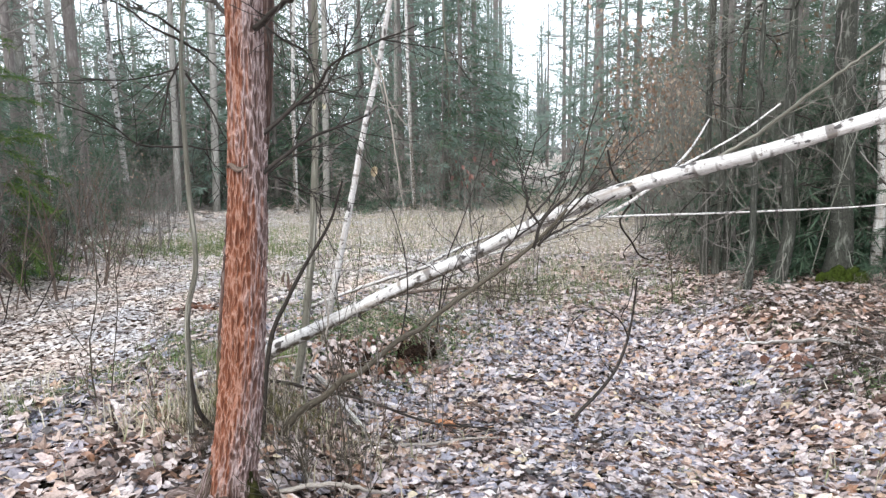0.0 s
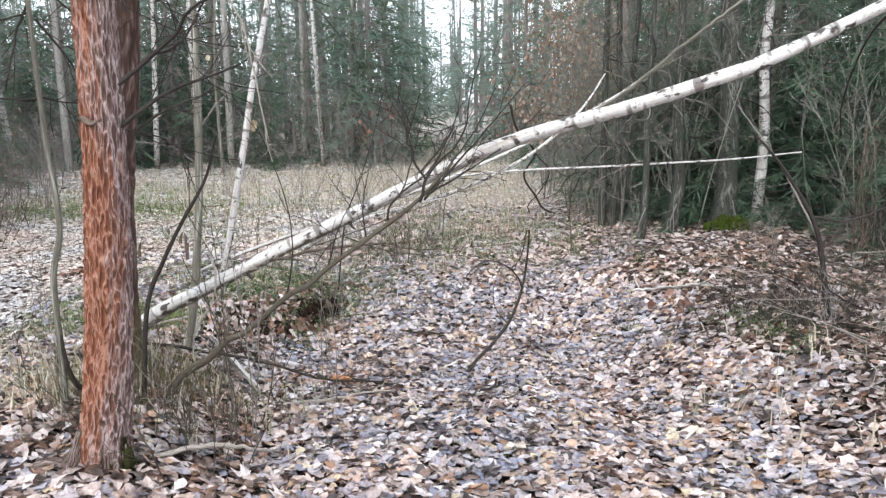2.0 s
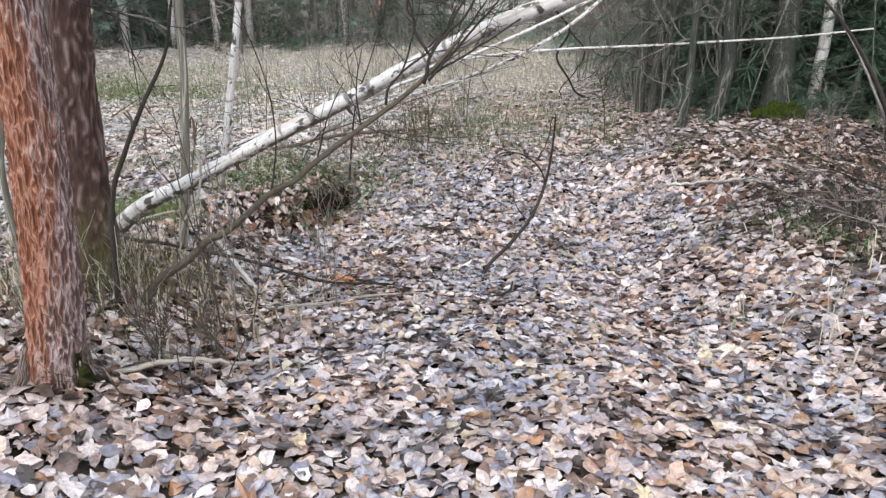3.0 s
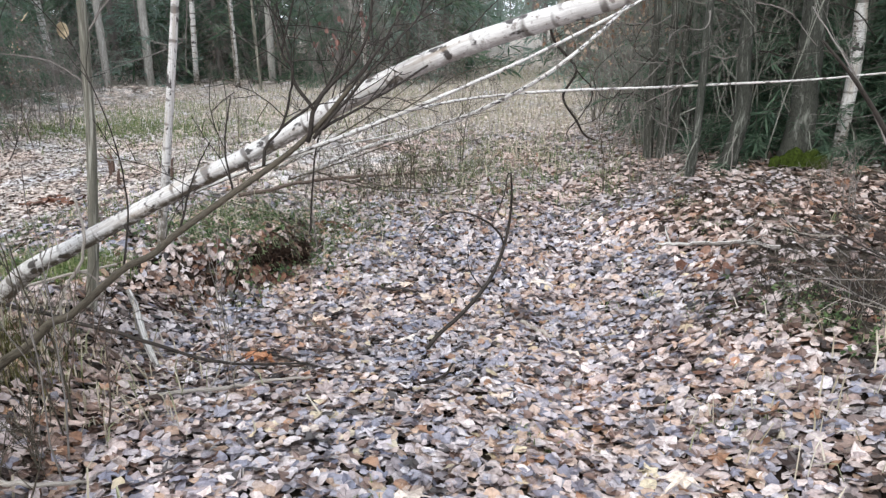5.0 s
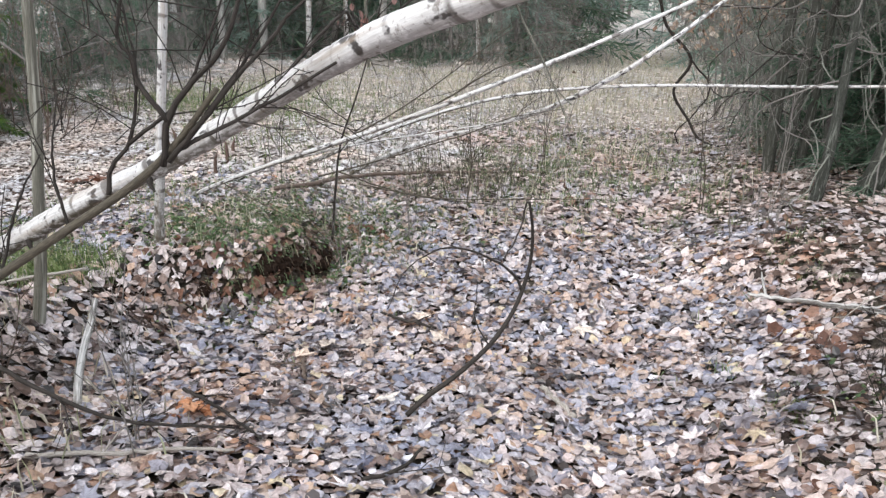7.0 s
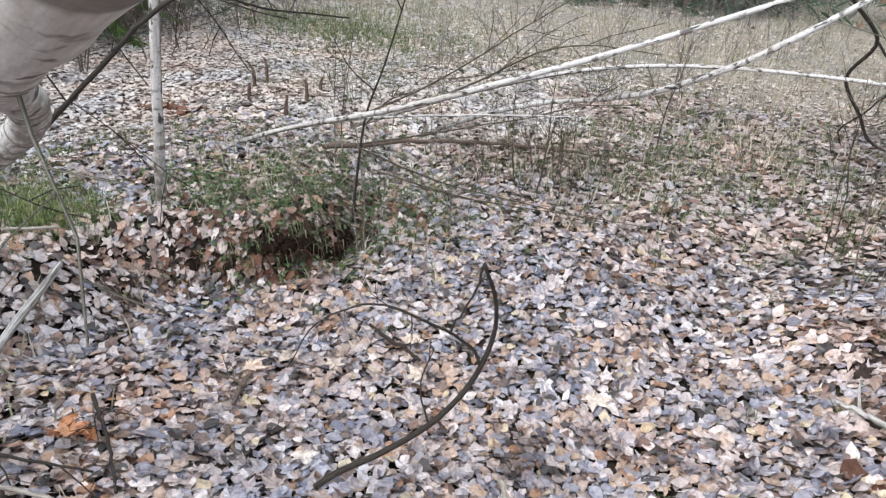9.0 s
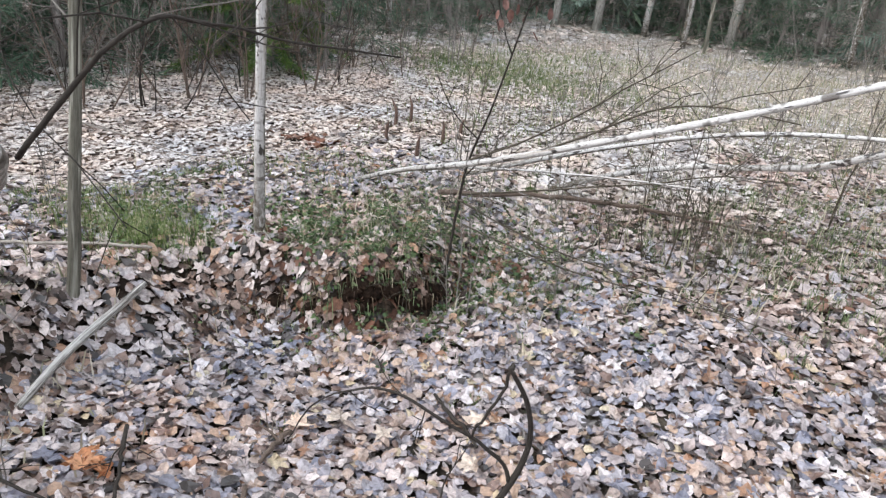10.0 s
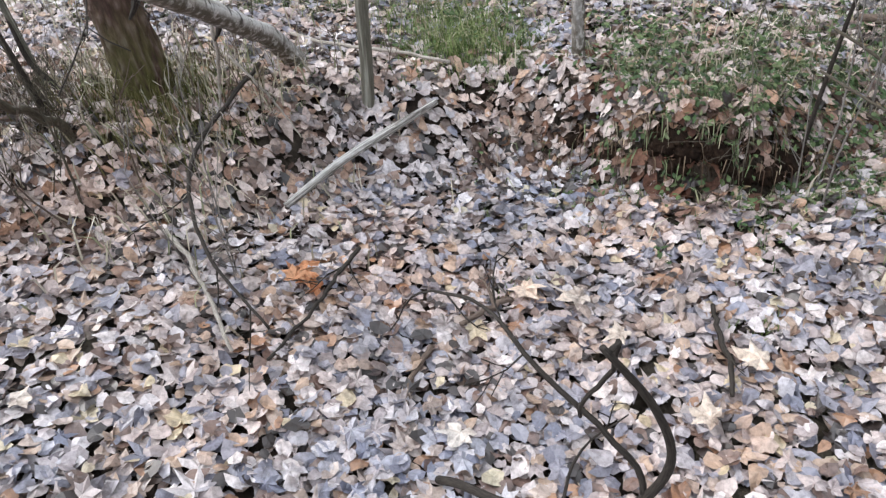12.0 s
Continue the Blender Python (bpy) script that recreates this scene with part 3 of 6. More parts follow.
def leaf_bed(mk, rg, x, y, size, kind, n, lift=0.02, tilt=0.28):
    """Many curled leaves lying at x, y on the ground."""
    k = len(x)
    o = leaf_outline(kind, n)
    o = np.vstack([[0, 0], o])
    jag = 1 + rg.normal(0, 0.13, (k, n + 1))
    px, py = o[None, :, 0] * jag * size[:, None], o[None, :, 1] * jag * size[:, None]
    rr = (px**2 + py**2)
    cup = rg.normal(0, 0.20, (k, 1)) / size[:, None]
    roll = rg.normal(0, 0.22, (k, 1)) / size[:, None]
    pz = cup * rr + roll * py**2 + rg.normal(0, 0.08, (k, n + 1)) * size[:, None]
    az = rg.uniform(0, 2 * np.pi, k)
    tl = np.minimum(np.abs(rg.normal(0, tilt, k)), 0.85)
    ta = rg.uniform(0, 2 * np.pi, k)
    c, s = np.cos(az)[:, None], np.sin(az)[:, None]
    qx, qy = px * c - py * s, px * s + py * c
    eps = 0.05
    sx = (ground_z(x + eps, y) - ground_z(x - eps, y)) / (2 * eps)
    sy = (ground_z(x, y + eps) - ground_z(x, y - eps)) / (2 * eps)
    sx, sy = np.clip(sx, -0.35, 0.35), np.clip(sy, -0.35, 0.35)
    ax, ay = np.cos(ta)[:, None], np.sin(ta)[:, None]
    ct, st = np.cos(tl)[:, None], np.sin(tl)[:, None]
    up = qx * ax + qy * ay
    cross = -qx * ay + qy * ax
    near = up * ct - pz * st
    qx, qy = near * ax - cross * ay, near * ay + cross * ax
    qz = up * st + pz * ct + qx * sx[:, None] + qy * sy[:, None]
    low = np.minimum(qz.min(1) - 0, 0)
    z = ground_z(x, y) + rg.uniform(0, lift, k) - 0.55 * low + 0.004
    v = np.stack([qx + x[:, None], qy + y[:, None], qz + z[:, None]], -1).reshape(-1, 3)
    j = np.arange(1, n + 1)
    f = np.stack([np.zeros(n, int), j, np.roll(j, -1)], -1)
    f = (f[None] + (np.arange(k) * (n + 1))[:, None, None]).reshape(-1, 3)
    mk.add(v, f)


def strewn(rg, x0, x1, y0, y1, per_m2, keep=None):
    k = int((x1 - x0) * (y1 - y0) * per_m2)
    x, y = rg.uniform(x0, x1, k) + rg.normal(0, 0.35, k), rg.uniform(y0, y1, k) + rg.normal(0, 0.35, k)
    if keep is not None:
        ok = rg.uniform(0, 1, k) < keep(x, y)
        x, y = x[ok], y[ok]
    return x, y


def bank_gap(x, y):
    """Fewer leaves where grass grows on the bank and where the edge of the bank is bare."""
    grassy = np.exp(-((x + 0.5) / 0.55) ** 2 - ((y - 6.3) / 0.75) ** 2) + np.exp(-((x + 1.1) / 0.3) ** 2 - ((y - 5.3) / 0.3) ** 2)
    hole = np.exp(-((x - 3.15) / 0.42) ** 2 - ((y - 5.15) / 0.65) ** 2)
    nook = np.exp(-((x + 0.5) / 0.25) ** 2 - ((y - 4.15) / 0.4) ** 2)
    bare = np.exp(-((x - bank_edge(y) + 0.09) / 0.07) ** 2 - ((y - 6.05) / 0.34) ** 2)
    return np.clip(1 - 0.35 * grassy - 0.75 * bare - 0.75 * hole - 0.5 * nook, 0.12, 1)


litter = Mesher()
bank_litter = Mesher()
rotten_litter = Mesher()
slope_litter = Mesher()


def rotten(x, y):
    """Where brown rotting leaves have gathered: the rim of the left-hand bank, the nook under the birch's foot and the right-hand bank."""
    rim = 0.75 * np.exp(-((x - bank_edge(y) + 0.22) / 0.20) ** 2) * smooth(2.6, 3.4, y) * smooth(7.0, 6.5, y)
    nook = 0.8 * np.exp(-((x + 0.62) / 0.42) ** 2 - ((y - 3.8) / 0.95) ** 2)
    slope = 0.9 * smooth(2.3, 2.85, x + 0.15 * np.sin(4 * y)) * smooth(3.0, 4.4, y)
    pile = 0.5 * np.exp(-((x + 0.05) / 0.35) ** 2 - ((y - 4.35) / 0.35) ** 2)
    return np.maximum(np.maximum(rim, nook), np.maximum(slope, pile))


clear_litter = Mesher()


def on_track(x, y):
    """1 on the sunken track, 0 on the banks and in the wood."""
    return np.maximum(smooth(-0.75, -0.35, x + 0.12 * np.sin(5 * y)) * smooth(2.8, 2.2, x + 0.15 * np.sin(4 * y)), np.maximum(0.4 * smooth(1.0, 0.0, x), smooth(-0.75, -1.15, x + 0.1 * np.sin(4 * y)))) * (0.5 + 0.5 * smooth(2.0, 3.2, y))


for kind, n, size, share in (("round", 9, (0.013, 0.027), 0.64), ("oval", 8, (0.014, 0.027), 0.25), ("lobed", 20, (0.030, 0.056), 0.08)):
    for mk, lo, hi, keep in ((litter, 0.5, 2.9, lambda x, y: on_track(x, y) * bank_gap(x, y)), (bank_litter, 0, 0, lambda x, y: (1 - on_track(x, y)) * bank_gap(x, y) * (0.8 - 0.45 * smooth(2.4, 2.9, x)))):
        x, y = strewn(rng, -1.7, 4.2, 0.9, 7.2, 2350 * share, keep)
        old = rng.uniform(0, 1, len(x)) < rotten(x, y)
        leaf_bed(mk, rng, x[~old], y[~old], rng.uniform(*size, (~old).sum()), kind, n, 0.034, 0.34)
        dark = old & ((x > 2.2) | (y < 3.9)) & (rng.uniform(0, 1, len(x)) < 0.6)
        old &= ~dark
        leaf_bed(rotten_litter, rng, x[old], y[old], rng.uniform(*size, old.sum()), kind, n, 0.04, 0.5)
        leaf_bed(slope_litter, rng, x[dark], y[dark], rng.uniform(*size, dark.sum()), kind, n, 0.04, 0.55)
    x, y = strewn(rng, -1.7, 4.2, 7.2, 10.5, 1700 * share, lambda x, y: 0.8 - 0.35 * np.exp(-((x - 0.3) / 0.6) ** 2 - ((y - 7.8) / 0.5) ** 2))
    for mk, ok in ((clear_litter, x < 0.1 + 0.5 * np.sin(3 * y)), (bank_litter, (x >= 0.1 + 0.5 * np.sin(3 * y)) & ((x < 2.25) | (np.arange(len(x)) % 2 == 0)))):
        leaf_bed(mk, rng, x[ok], y[ok], rng.uniform(*size, ok.sum()) * 1.05, kind, min(n, 7), 0.02, 0.2)
far_litter = clear_litter
for x0, x1, y0, y1, dens, lo, hi in ((-5.6, -1.7, 2.0, 10.5, 1000, 0.013, 0.025), (-6.5, 3.0, 10.5, 16.5, 330, 0.016, 0.028), (-0.6, 3.6, 16.5, 30, 25, 0.03, 0.05),
                                     (-12, -5.6, 2, 16, 60, 0.04, 0.06), (-14, -0.6, 16.5, 26, 40, 0.05, 0.08), (3.6, 12, 14, 26, 30, 0.05, 0.08),
                                     (-3, 5, -3, 0.6, 90, 0.03, 0.05), (-5.6, -1.7, -1, 2.0, 110, 0.03, 0.05)):
    x, y = strewn(rng, x0, x1, y0, y1, dens)
    leaf_bed(far_litter if y0 > 1 or x1 < -1 else bank_litter, rng, x, y, rng.uniform(lo, hi, len(x)), "round", 6, 0.016, 0.16)
x, y = strewn(rng, 4.2, 8.0, 0.5, 14.0, 150)
leaf_bed(bank_litter, rng, x, y, rng.uniform(0.035, 0.06, len(x)), "round", 6, 0.02)
slope_bed = part("leaf_litter", slope_litter, M["edge_leaf"], None, smooth=False)
tagged(slope_bed, "dark wet leaves under the brambles and about the trees' feet", "fallen leaves", kind="stuff")
rotten_bed = part("leaf_litter", rotten_litter, M["rotten_leaf"], None, smooth=False)
tagged(rotten_bed, "dark brown rotting leaves gathered on the rim of the banks", "fallen leaves", kind="stuff")
bank_bed = part("leaf_litter", bank_litter, M["bank_leaf"], None, smooth=False)
tagged(bank_bed, "pale brown curled leaves lying on the banks", "fallen leaves", kind="stuff")
near_litter = part("leaf_litter", litter, M["leaf"], None, smooth=False)
tagged(near_litter, "damp grey, tan and lilac-brown leaves covering the sunken track", "fallen leaves", kind="stuff")

far_bed = part("leaf_litter", far_litter, M["dry_leaf"], None, smooth=False)
tagged(far_bed, "pale dry leaves strewn over the clearing and the forest floor", "fallen leaves", kind="stuff")


# ---- grass ----


def blades(mk, rg, x, y, lo, hi, width=0.004, lean=0.5):
    k = len(x)
    h = rg.uniform(lo, hi, k)
    a, b = rg.uniform(0, 2 * np.pi, k), rg.uniform(0, 2 * np.pi, k)
    ln = np.abs(rg.normal(0, lean, k)) + 0.1
    z = ground_z(x, y) - 0.01
    p0 = np.stack([x, y, z], -1)
    d = np.stack([np.cos(a), np.sin(a), 0 * a], -1)
    w = np.stack([np.cos(b), np.sin(b), 0 * b], -1) * width
    m = p0 + d * (ln * h * 0.35)[:, None] + np.array([0, 0, 1.0]) * (h * 0.65)[:, None]
    t = p0 + d * (ln * h)[:, None] + np.array([0, 0, 1.0]) * (h * np.clip(1.05 - 0.5 * ln, 0.3, 1))[:, None]
    v = np.stack([p0 - w, p0 + w, m + w * 0.7, m - w * 0.7, t], 1).reshape(-1, 3)
    i = np.arange(k)[:, None] * 5
    mk.add(v, np.concatenate([i + [0, 1, 2], i + [0, 2, 3], i + [3, 2, 4]]))


def clumped(rg, cx, cy, sx, sy, k):
    return rg.normal(cx, sx, k), rg.normal(cy, sy, k)


def grass_patch(name, label, mat, spots, lo, hi, width, seed, tufts=0):
    """Blades strewn about each spot; tufts: so many blades to a tuft, and k tufts to a spot."""
    rg = np.random.default_rng(seed)
    mk = Mesher()
    for cx, cy, sx, sy, k in spots:
        x, y = clumped(rg, cx, cy, sx, sy, k)
        if tufts:
            big = np.repeat(rg.uniform(0.012, 0.035, k), tufts)
            x, y = np.repeat(x, tufts) + rg.normal(0, 1, k * tufts) * big, np.repeat(y, tufts) + rg.normal(0, 1, k * tufts) * big
        steep = np.hypot(ground_z(x + 0.04, y) - ground_z(x - 0.04, y), ground_z(x, y + 0.04) - ground_z(x, y - 0.04)) / 0.08
        x, y = x[steep < 0.62], y[steep < 0.62]
        blades(mk, rg, x, y, lo, hi, width)
    ob = part(name, mk, M[mat], None, smooth=False)
    return tagged(ob, label, "grass", kind="stuff")


grass_patch("bank_grass", "short green grass and herbs on the edge of the bank", "herb", [(-0.48, 6.10, 0.28, 0.32, 230), (-0.22, 6.50, 0.22, 0.30, 230), (0.12, 6.75, 0.22, 0.25, 160), (-1.2, 5.4, 0.3, 0.2, 120), (2.78, 5.0, 0.10, 0.22, 15), (-0.24, 6.05, 0.09, 0.24, 130), (-0.75, 6.9, 0.45, 0.4, 140), (0.1, 7.1, 0.45, 0.4, 60), (0.35, 7.8, 0.45, 0.5, 45), (-0.75, 4.45, 0.22, 0.30, 40), (-1.85, 5.9, 0.14, 0.5, 60), (-1.8, 4.9, 0.14, 0.5, 60), (-1.75, 4.1, 0.16, 0.4, 40), (-4.6, 10.9, 0.8, 0.4, 240), (-3.2, 11.0, 0.7, 0.35, 130)], 0.02, 0.085, 0.0032, 11, 26)
grass_patch("bank_grass", "thin grey-green grass at the foot of the edge trees", "herb", [(2.4, 7.1, 0.25, 0.7, 22), (2.3, 8.4, 0.3, 0.5, 22), (3.1, 6.5, 0.5, 0.4, 8), (1.5, 8.8, 0.6, 0.7, 80), (2.2, 8.9, 0.3, 0.5, 40), (0.9, 9.8, 0.7, 0.6, 150), (0.7, 8.6, 0.6, 0.5, 120), (1.3, 7.9, 0.5, 0.4, 90)], 0.04, 0.12, 0.0028, 17, 14)
grass_patch("bank_grass", "bright green grass tuft beside the pale stick", "grass", [(-1.06, 5.28, 0.14, 0.12, 1300), (-1.3, 5.25, 0.2, 0.2, 1500), (-1.5, 6.6, 0.3, 0.3, 400)], 0.05, 0.15, 0.0025, 12)
grass_patch("moss_tuft", "yellow-green moss tuft on the bank beside the pale stick", "grass", [(-0.93, 5.22, 0.045, 0.045, 420)], 0.03, 0.08, 0.004, 20)
grass_patch("clearing_grass", "thin green and straw-coloured grass in the clearing", "grass", [(-4.6, 11.6, 0.7, 0.7, 2200), (-4.0, 13.2, 0.8, 0.5, 900), (-2.0, 15.4, 1.6, 0.3, 500), (-1.8, 4.3, 0.3, 0.8, 120), (-3.2, 10.6, 0.9, 0.7, 1500), (-1.4, 11.4, 1.0, 0.9, 1200), (-1.6, 8.8, 0.7, 0.7, 700)], 0.04, 0.15, 0.0035, 13)
grass_patch("dry_grass", "dry straw-coloured grass between the leaves", "straw", [(-0.5, 14, 2.2, 1.6, 5000), (1.4, 19, 0.8, 2.5, 2500), (1.3, 12, 1.0, 1.2, 1500), (-2.3, 3.2, 0.5, 0.8, 900), (-0.2, 4.0, 0.3, 0.3, 200), (2.55, 4.0, 0.4, 0.5, 160), (1.45, 9.2, 0.5, 0.5, 400), (0.4, 7.8, 0.45, 0.45, 260), (-0.5, 6.2, 0.4, 0.4, 260), (-0.85, 3.95, 0.22, 0.22, 500), (-0.6, 4.4, 0.2, 0.25, 200)], 0.06, 0.22, 0.004, 14)
grass_patch("moss_tuft", "yellow-green grass tufts at the rut's edge", "grass", [(2.36, 5.22, 0.07, 0.09, 300), (1.45, 4.0, 0.05, 0.05, 80), (0.62, 5.9, 0.05, 0.05, 90), (1.0, 3.5, 0.06, 0.06, 90), (2.2, 4.1, 0.08, 0.08, 150), (0.3, 5.2, 0.05, 0.05, 60)], 0.03, 0.08, 0.0025, 15)


# roots and withered blades that hang over the bank's bare edge
def fringe(mk, rg, k):
    y = rg.normal(6.08, 0.36, k)
    x = bank_edge(y) - rg.uniform(0.10, 0.24, k)
    z = ground_z(x, y) + 0.005
    a = rg.normal(-0.25, 0.7, k)
    ln = rg.uniform(0.06, 0.17, k)
    d = np.stack([np.cos(a), np.sin(a), rg.uniform(-0.3, 0.5, k)], -1)
    p0 = np.stack([x, y, z], -1)
    m = p0 + d * (ln * 0.5)[:, None]
    e = m + np.stack([np.cos(a) * 0.4, np.sin(a) * 0.4, -1.0 + 0 * a], -1) * (ln * 0.6)[:, None]
    w = np.stack([-np.sin(a), np.cos(a), 0 * a], -1) * 0.0022
    v = np.stack([p0 - w, p0 + w, m + w, m - w, e], 1).reshape(-1, 3)
    i = np.arange(k)[:, None] * 5
    mk.add(v, np.concatenate([i + [0, 1, 2], i + [0, 2, 3], i + [3, 2, 4]]))


fringe_mk = Mesher()
fringe(fringe_mk, np.random.default_rng(16), 300)
tagged(part("root_fringe", fringe_mk, M["root"], None, smooth=False), "brown roots and dead blades hanging over the bank's bare edge", "roots", kind="stuff")
green_mk = Mesher()
fringe(green_mk, np.random.default_rng(18), 130)
tagged(part("bank_grass", green_mk, M["herb"], None, smooth=False), "green grass hanging over the bank's edge", "grass", kind="stuff")
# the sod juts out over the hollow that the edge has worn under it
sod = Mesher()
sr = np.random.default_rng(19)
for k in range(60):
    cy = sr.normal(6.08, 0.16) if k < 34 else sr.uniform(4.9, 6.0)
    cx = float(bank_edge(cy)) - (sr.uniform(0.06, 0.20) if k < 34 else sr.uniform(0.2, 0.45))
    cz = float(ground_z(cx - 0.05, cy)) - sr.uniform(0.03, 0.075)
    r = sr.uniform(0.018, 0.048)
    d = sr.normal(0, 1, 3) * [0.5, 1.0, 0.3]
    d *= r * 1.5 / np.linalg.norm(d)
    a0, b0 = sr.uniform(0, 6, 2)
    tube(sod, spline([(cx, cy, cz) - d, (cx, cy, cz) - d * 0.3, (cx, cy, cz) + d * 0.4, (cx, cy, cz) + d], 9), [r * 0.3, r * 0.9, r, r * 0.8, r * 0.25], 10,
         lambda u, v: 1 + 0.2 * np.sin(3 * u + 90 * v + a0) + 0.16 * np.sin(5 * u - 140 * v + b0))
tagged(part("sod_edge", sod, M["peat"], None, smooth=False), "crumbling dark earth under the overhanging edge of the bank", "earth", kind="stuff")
# low evergreen herbs on the bank
herb_mk = Mesher()
for cx, cy, sx_, sy_, k in ((-0.80, 5.98, 0.14, 0.14, 350), (-0.48, 6.12, 0.28, 0.26, 1500), (-0.20, 6.50, 0.20, 0.26, 1100), (-1.2, 5.3, 0.2, 0.2, 500), (2.78, 5.0, 0.10, 0.22, 400), (-0.75, 6.9, 0.4, 0.35, 500), (0.1, 7.0, 0.35, 0.3, 350)):
    hx, hy = clumped(sr, cx, cy, sx_, sy_, k // 9)
    hx, hy = np.repeat(hx, 9) + sr.normal(0, 0.022, k // 9 * 9), np.repeat(hy, 9) + sr.normal(0, 0.022, k // 9 * 9)
    leaf_bed(herb_mk, sr, hx, hy, sr.uniform(0.006, 0.013, len(hx)), "oval", 6, 0.09, 0.6)
tagged(part("bank_herbs", herb_mk, M["herb_leaf"], None, smooth=False), "low green evergreen herbs growing on the bank", "herbs", kind="stuff")
# leaves caught on the edge and hanging over it
caught = Mesher()
cy = sr.uniform(5.2, 6.8, 640)
cx = bank_edge(cy) - np.abs(sr.normal(0.17, 0.10, 640))
ok = (np.abs(cy - 6.08) > 0.22) | (cx < bank_edge(cy) - 0.16) | (sr.uniform(0, 1, 640) < 0.3)
cx, cy = cx[ok], cy[ok]
leaf_bed(caught, sr, cx, cy, sr.uniform(0.011, 0.023, len(cx)), "round", 9, 0.05, 0.7)
tagged(part("leaf_litter", caught, M["edge_leaf"], None, smooth=False), "brown curled leaves caught on the edge of the bank", "fallen leaves", kind="stuff")

# ---- the forest's trees: each kind is built once or a few times, and then repeated ----


def stem_thing(name, label, category, path, radii, mat, sides=14, rings=40, shape=None, group="", trunk_name="trunk"):
    """A standing or lying stem as a thing with its trunk."""
    thing = tagged(new(name), label, category, group)
    mk = Mesher()
    tube(mk, spline(path, rings), radii, sides, shape)
    part(trunk_name, mk, mat, thing)
    return thing


def limb(thing, name, path, radii, mat, rings=14, sides=7, twigs=0, seed=0, size=0.25, label="", joined=False):
    """A limb of a tree, with side shoots."""
    rg = np.random.default_rng(seed)
    mk = Mesher()
    p = spline(path, rings)
    kink = rg.normal(0, radii[-1] * 0.6, p.shape)
    kink[0] = 0
    tube(mk, p + kink, radii, sides)
    shoots = []
    for _ in range(twigs):
        i = rg.integers(2, rings - 1)
        d = p[min(i + 1, rings - 1)] - p[i - 1]
        side = rg.normal(0, 1, 3)
        one = mk if joined else Mesher()
        shoots.append(one)
        branching(one, rg, p[i], d / np.linalg.norm(d) + side * 0.7, size * rg.uniform(0.5, 1.2), max(radii[-1] * 0.6, 0.0018), 1, 3, 0.8, 4, 0.25, 0.1)
    bough = part(name, mk, mat, thing, label)
    for one in shoots if not joined else ():
        part("side_shoot", one, mat, bough)
    return bough


def sprays(mk, rg, at, way, size, k, flat=0.3, wide=0.075):
    """Needle sprays about a shoot: narrow tapered fans."""
    way = way / (np.linalg.norm(way) + 1e-9)
    side = np.cross(way, [0, 0, 1.0])
    side /= np.linalg.norm(side) + 1e-9
    s = rg.uniform(0, 1, k)
    p = at + way * (s * size * 0.6)[:, None]
    sgn = rg.choice([-1, 1], k)
    d = way * rg.uniform(0.3, 0.9, k)[:, None] + side * (sgn * rg.uniform(0.1, 0.9, k))[:, None] + rg.normal(0, flat, (k, 3)) + np.array([0, 0, -0.12])
    d /= np.linalg.norm(d, axis=1)[:, None]
    ln = size * rg.uniform(0.45, 0.9, k)
    w = np.cross(d, np.array([0, 0, 1.0]) + rg.normal(0, 0.5, (k, 3)))
    w /= np.linalg.norm(w, axis=1)[:, None] + 1e-9
    w *= (ln * wide)[:, None]
    e = p + d * ln[:, None]
    v = np.stack([p, p + d * (ln * 0.4)[:, None] + w, e, p + d * (ln * 0.5)[:, None] - w], 1).reshape(-1, 3)
    mk.add(v, np.arange(k)[:, None] * 4 + [0, 1, 2, 3])


def spruce(seed, height, mat, low=0.6, label="dark green spruce with drooping boughs", fine=1.0, girth=1.0, wide=0.075):
    rg = np.random.default_rng(seed)
    thing = tagged(new("spruce"), label, "spruce", "forest trees")
    trunk, boughs, crown = Mesher(), Mesher(), Mesher()
    tube(trunk, spline([(0, 0, -0.1), (0.02, 0, height * 0.5), (0, 0.03, height)], 10), [0.007 * height + 0.03, 0.005 * height, 0.01], 8)
    z = low
    while z < height * 0.97:
        reach = min((height - z) * 0.30 * girth + 0.18, 1.7 * girth)
        for _ in range(rg.integers(5, 8)):
            a = rg.uniform(0, 2 * np.pi)
            ln = reach * rg.uniform(0.6, 1.15)
            way = np.array([np.cos(a), np.sin(a), rg.uniform(-0.25, 0.20)])
            path, _ = wander(rg, (0, 0, z + rg.uniform(-0.12, 0.12)), way, ln, 5, 0.10, 0.08)
            tube(boughs, path[::2], [0.005 + 0.005 * ln, 0.002], 3, cap=False)
            for s in np.linspace(0.3, 1.0, max(2, int(ln * 3.2 * fine + 1))):
                at = np.array([np.interp(s, np.linspace(0, 1, 5), path[:, c]) for c in range(3)])
                sprays(crown, rg, at, path[-1] - path[0], (0.20 + 0.13 * ln) / (0.6 + 0.4 * fine), int(6 * fine * (0.075 / wide) ** 0.9) + 1, 0.3, wide)
        z += rg.uniform(0.24, 0.36) * (0.75 + 0.035 * height)
    part("trunk", trunk, M["pine_bark"], thing)
    part("boughwork", boughs, M["fine_twig"], thing, kind="stuff")
    part("needle_foliage", crown, mat, thing, smooth=False, kind="stuff")
    return thing


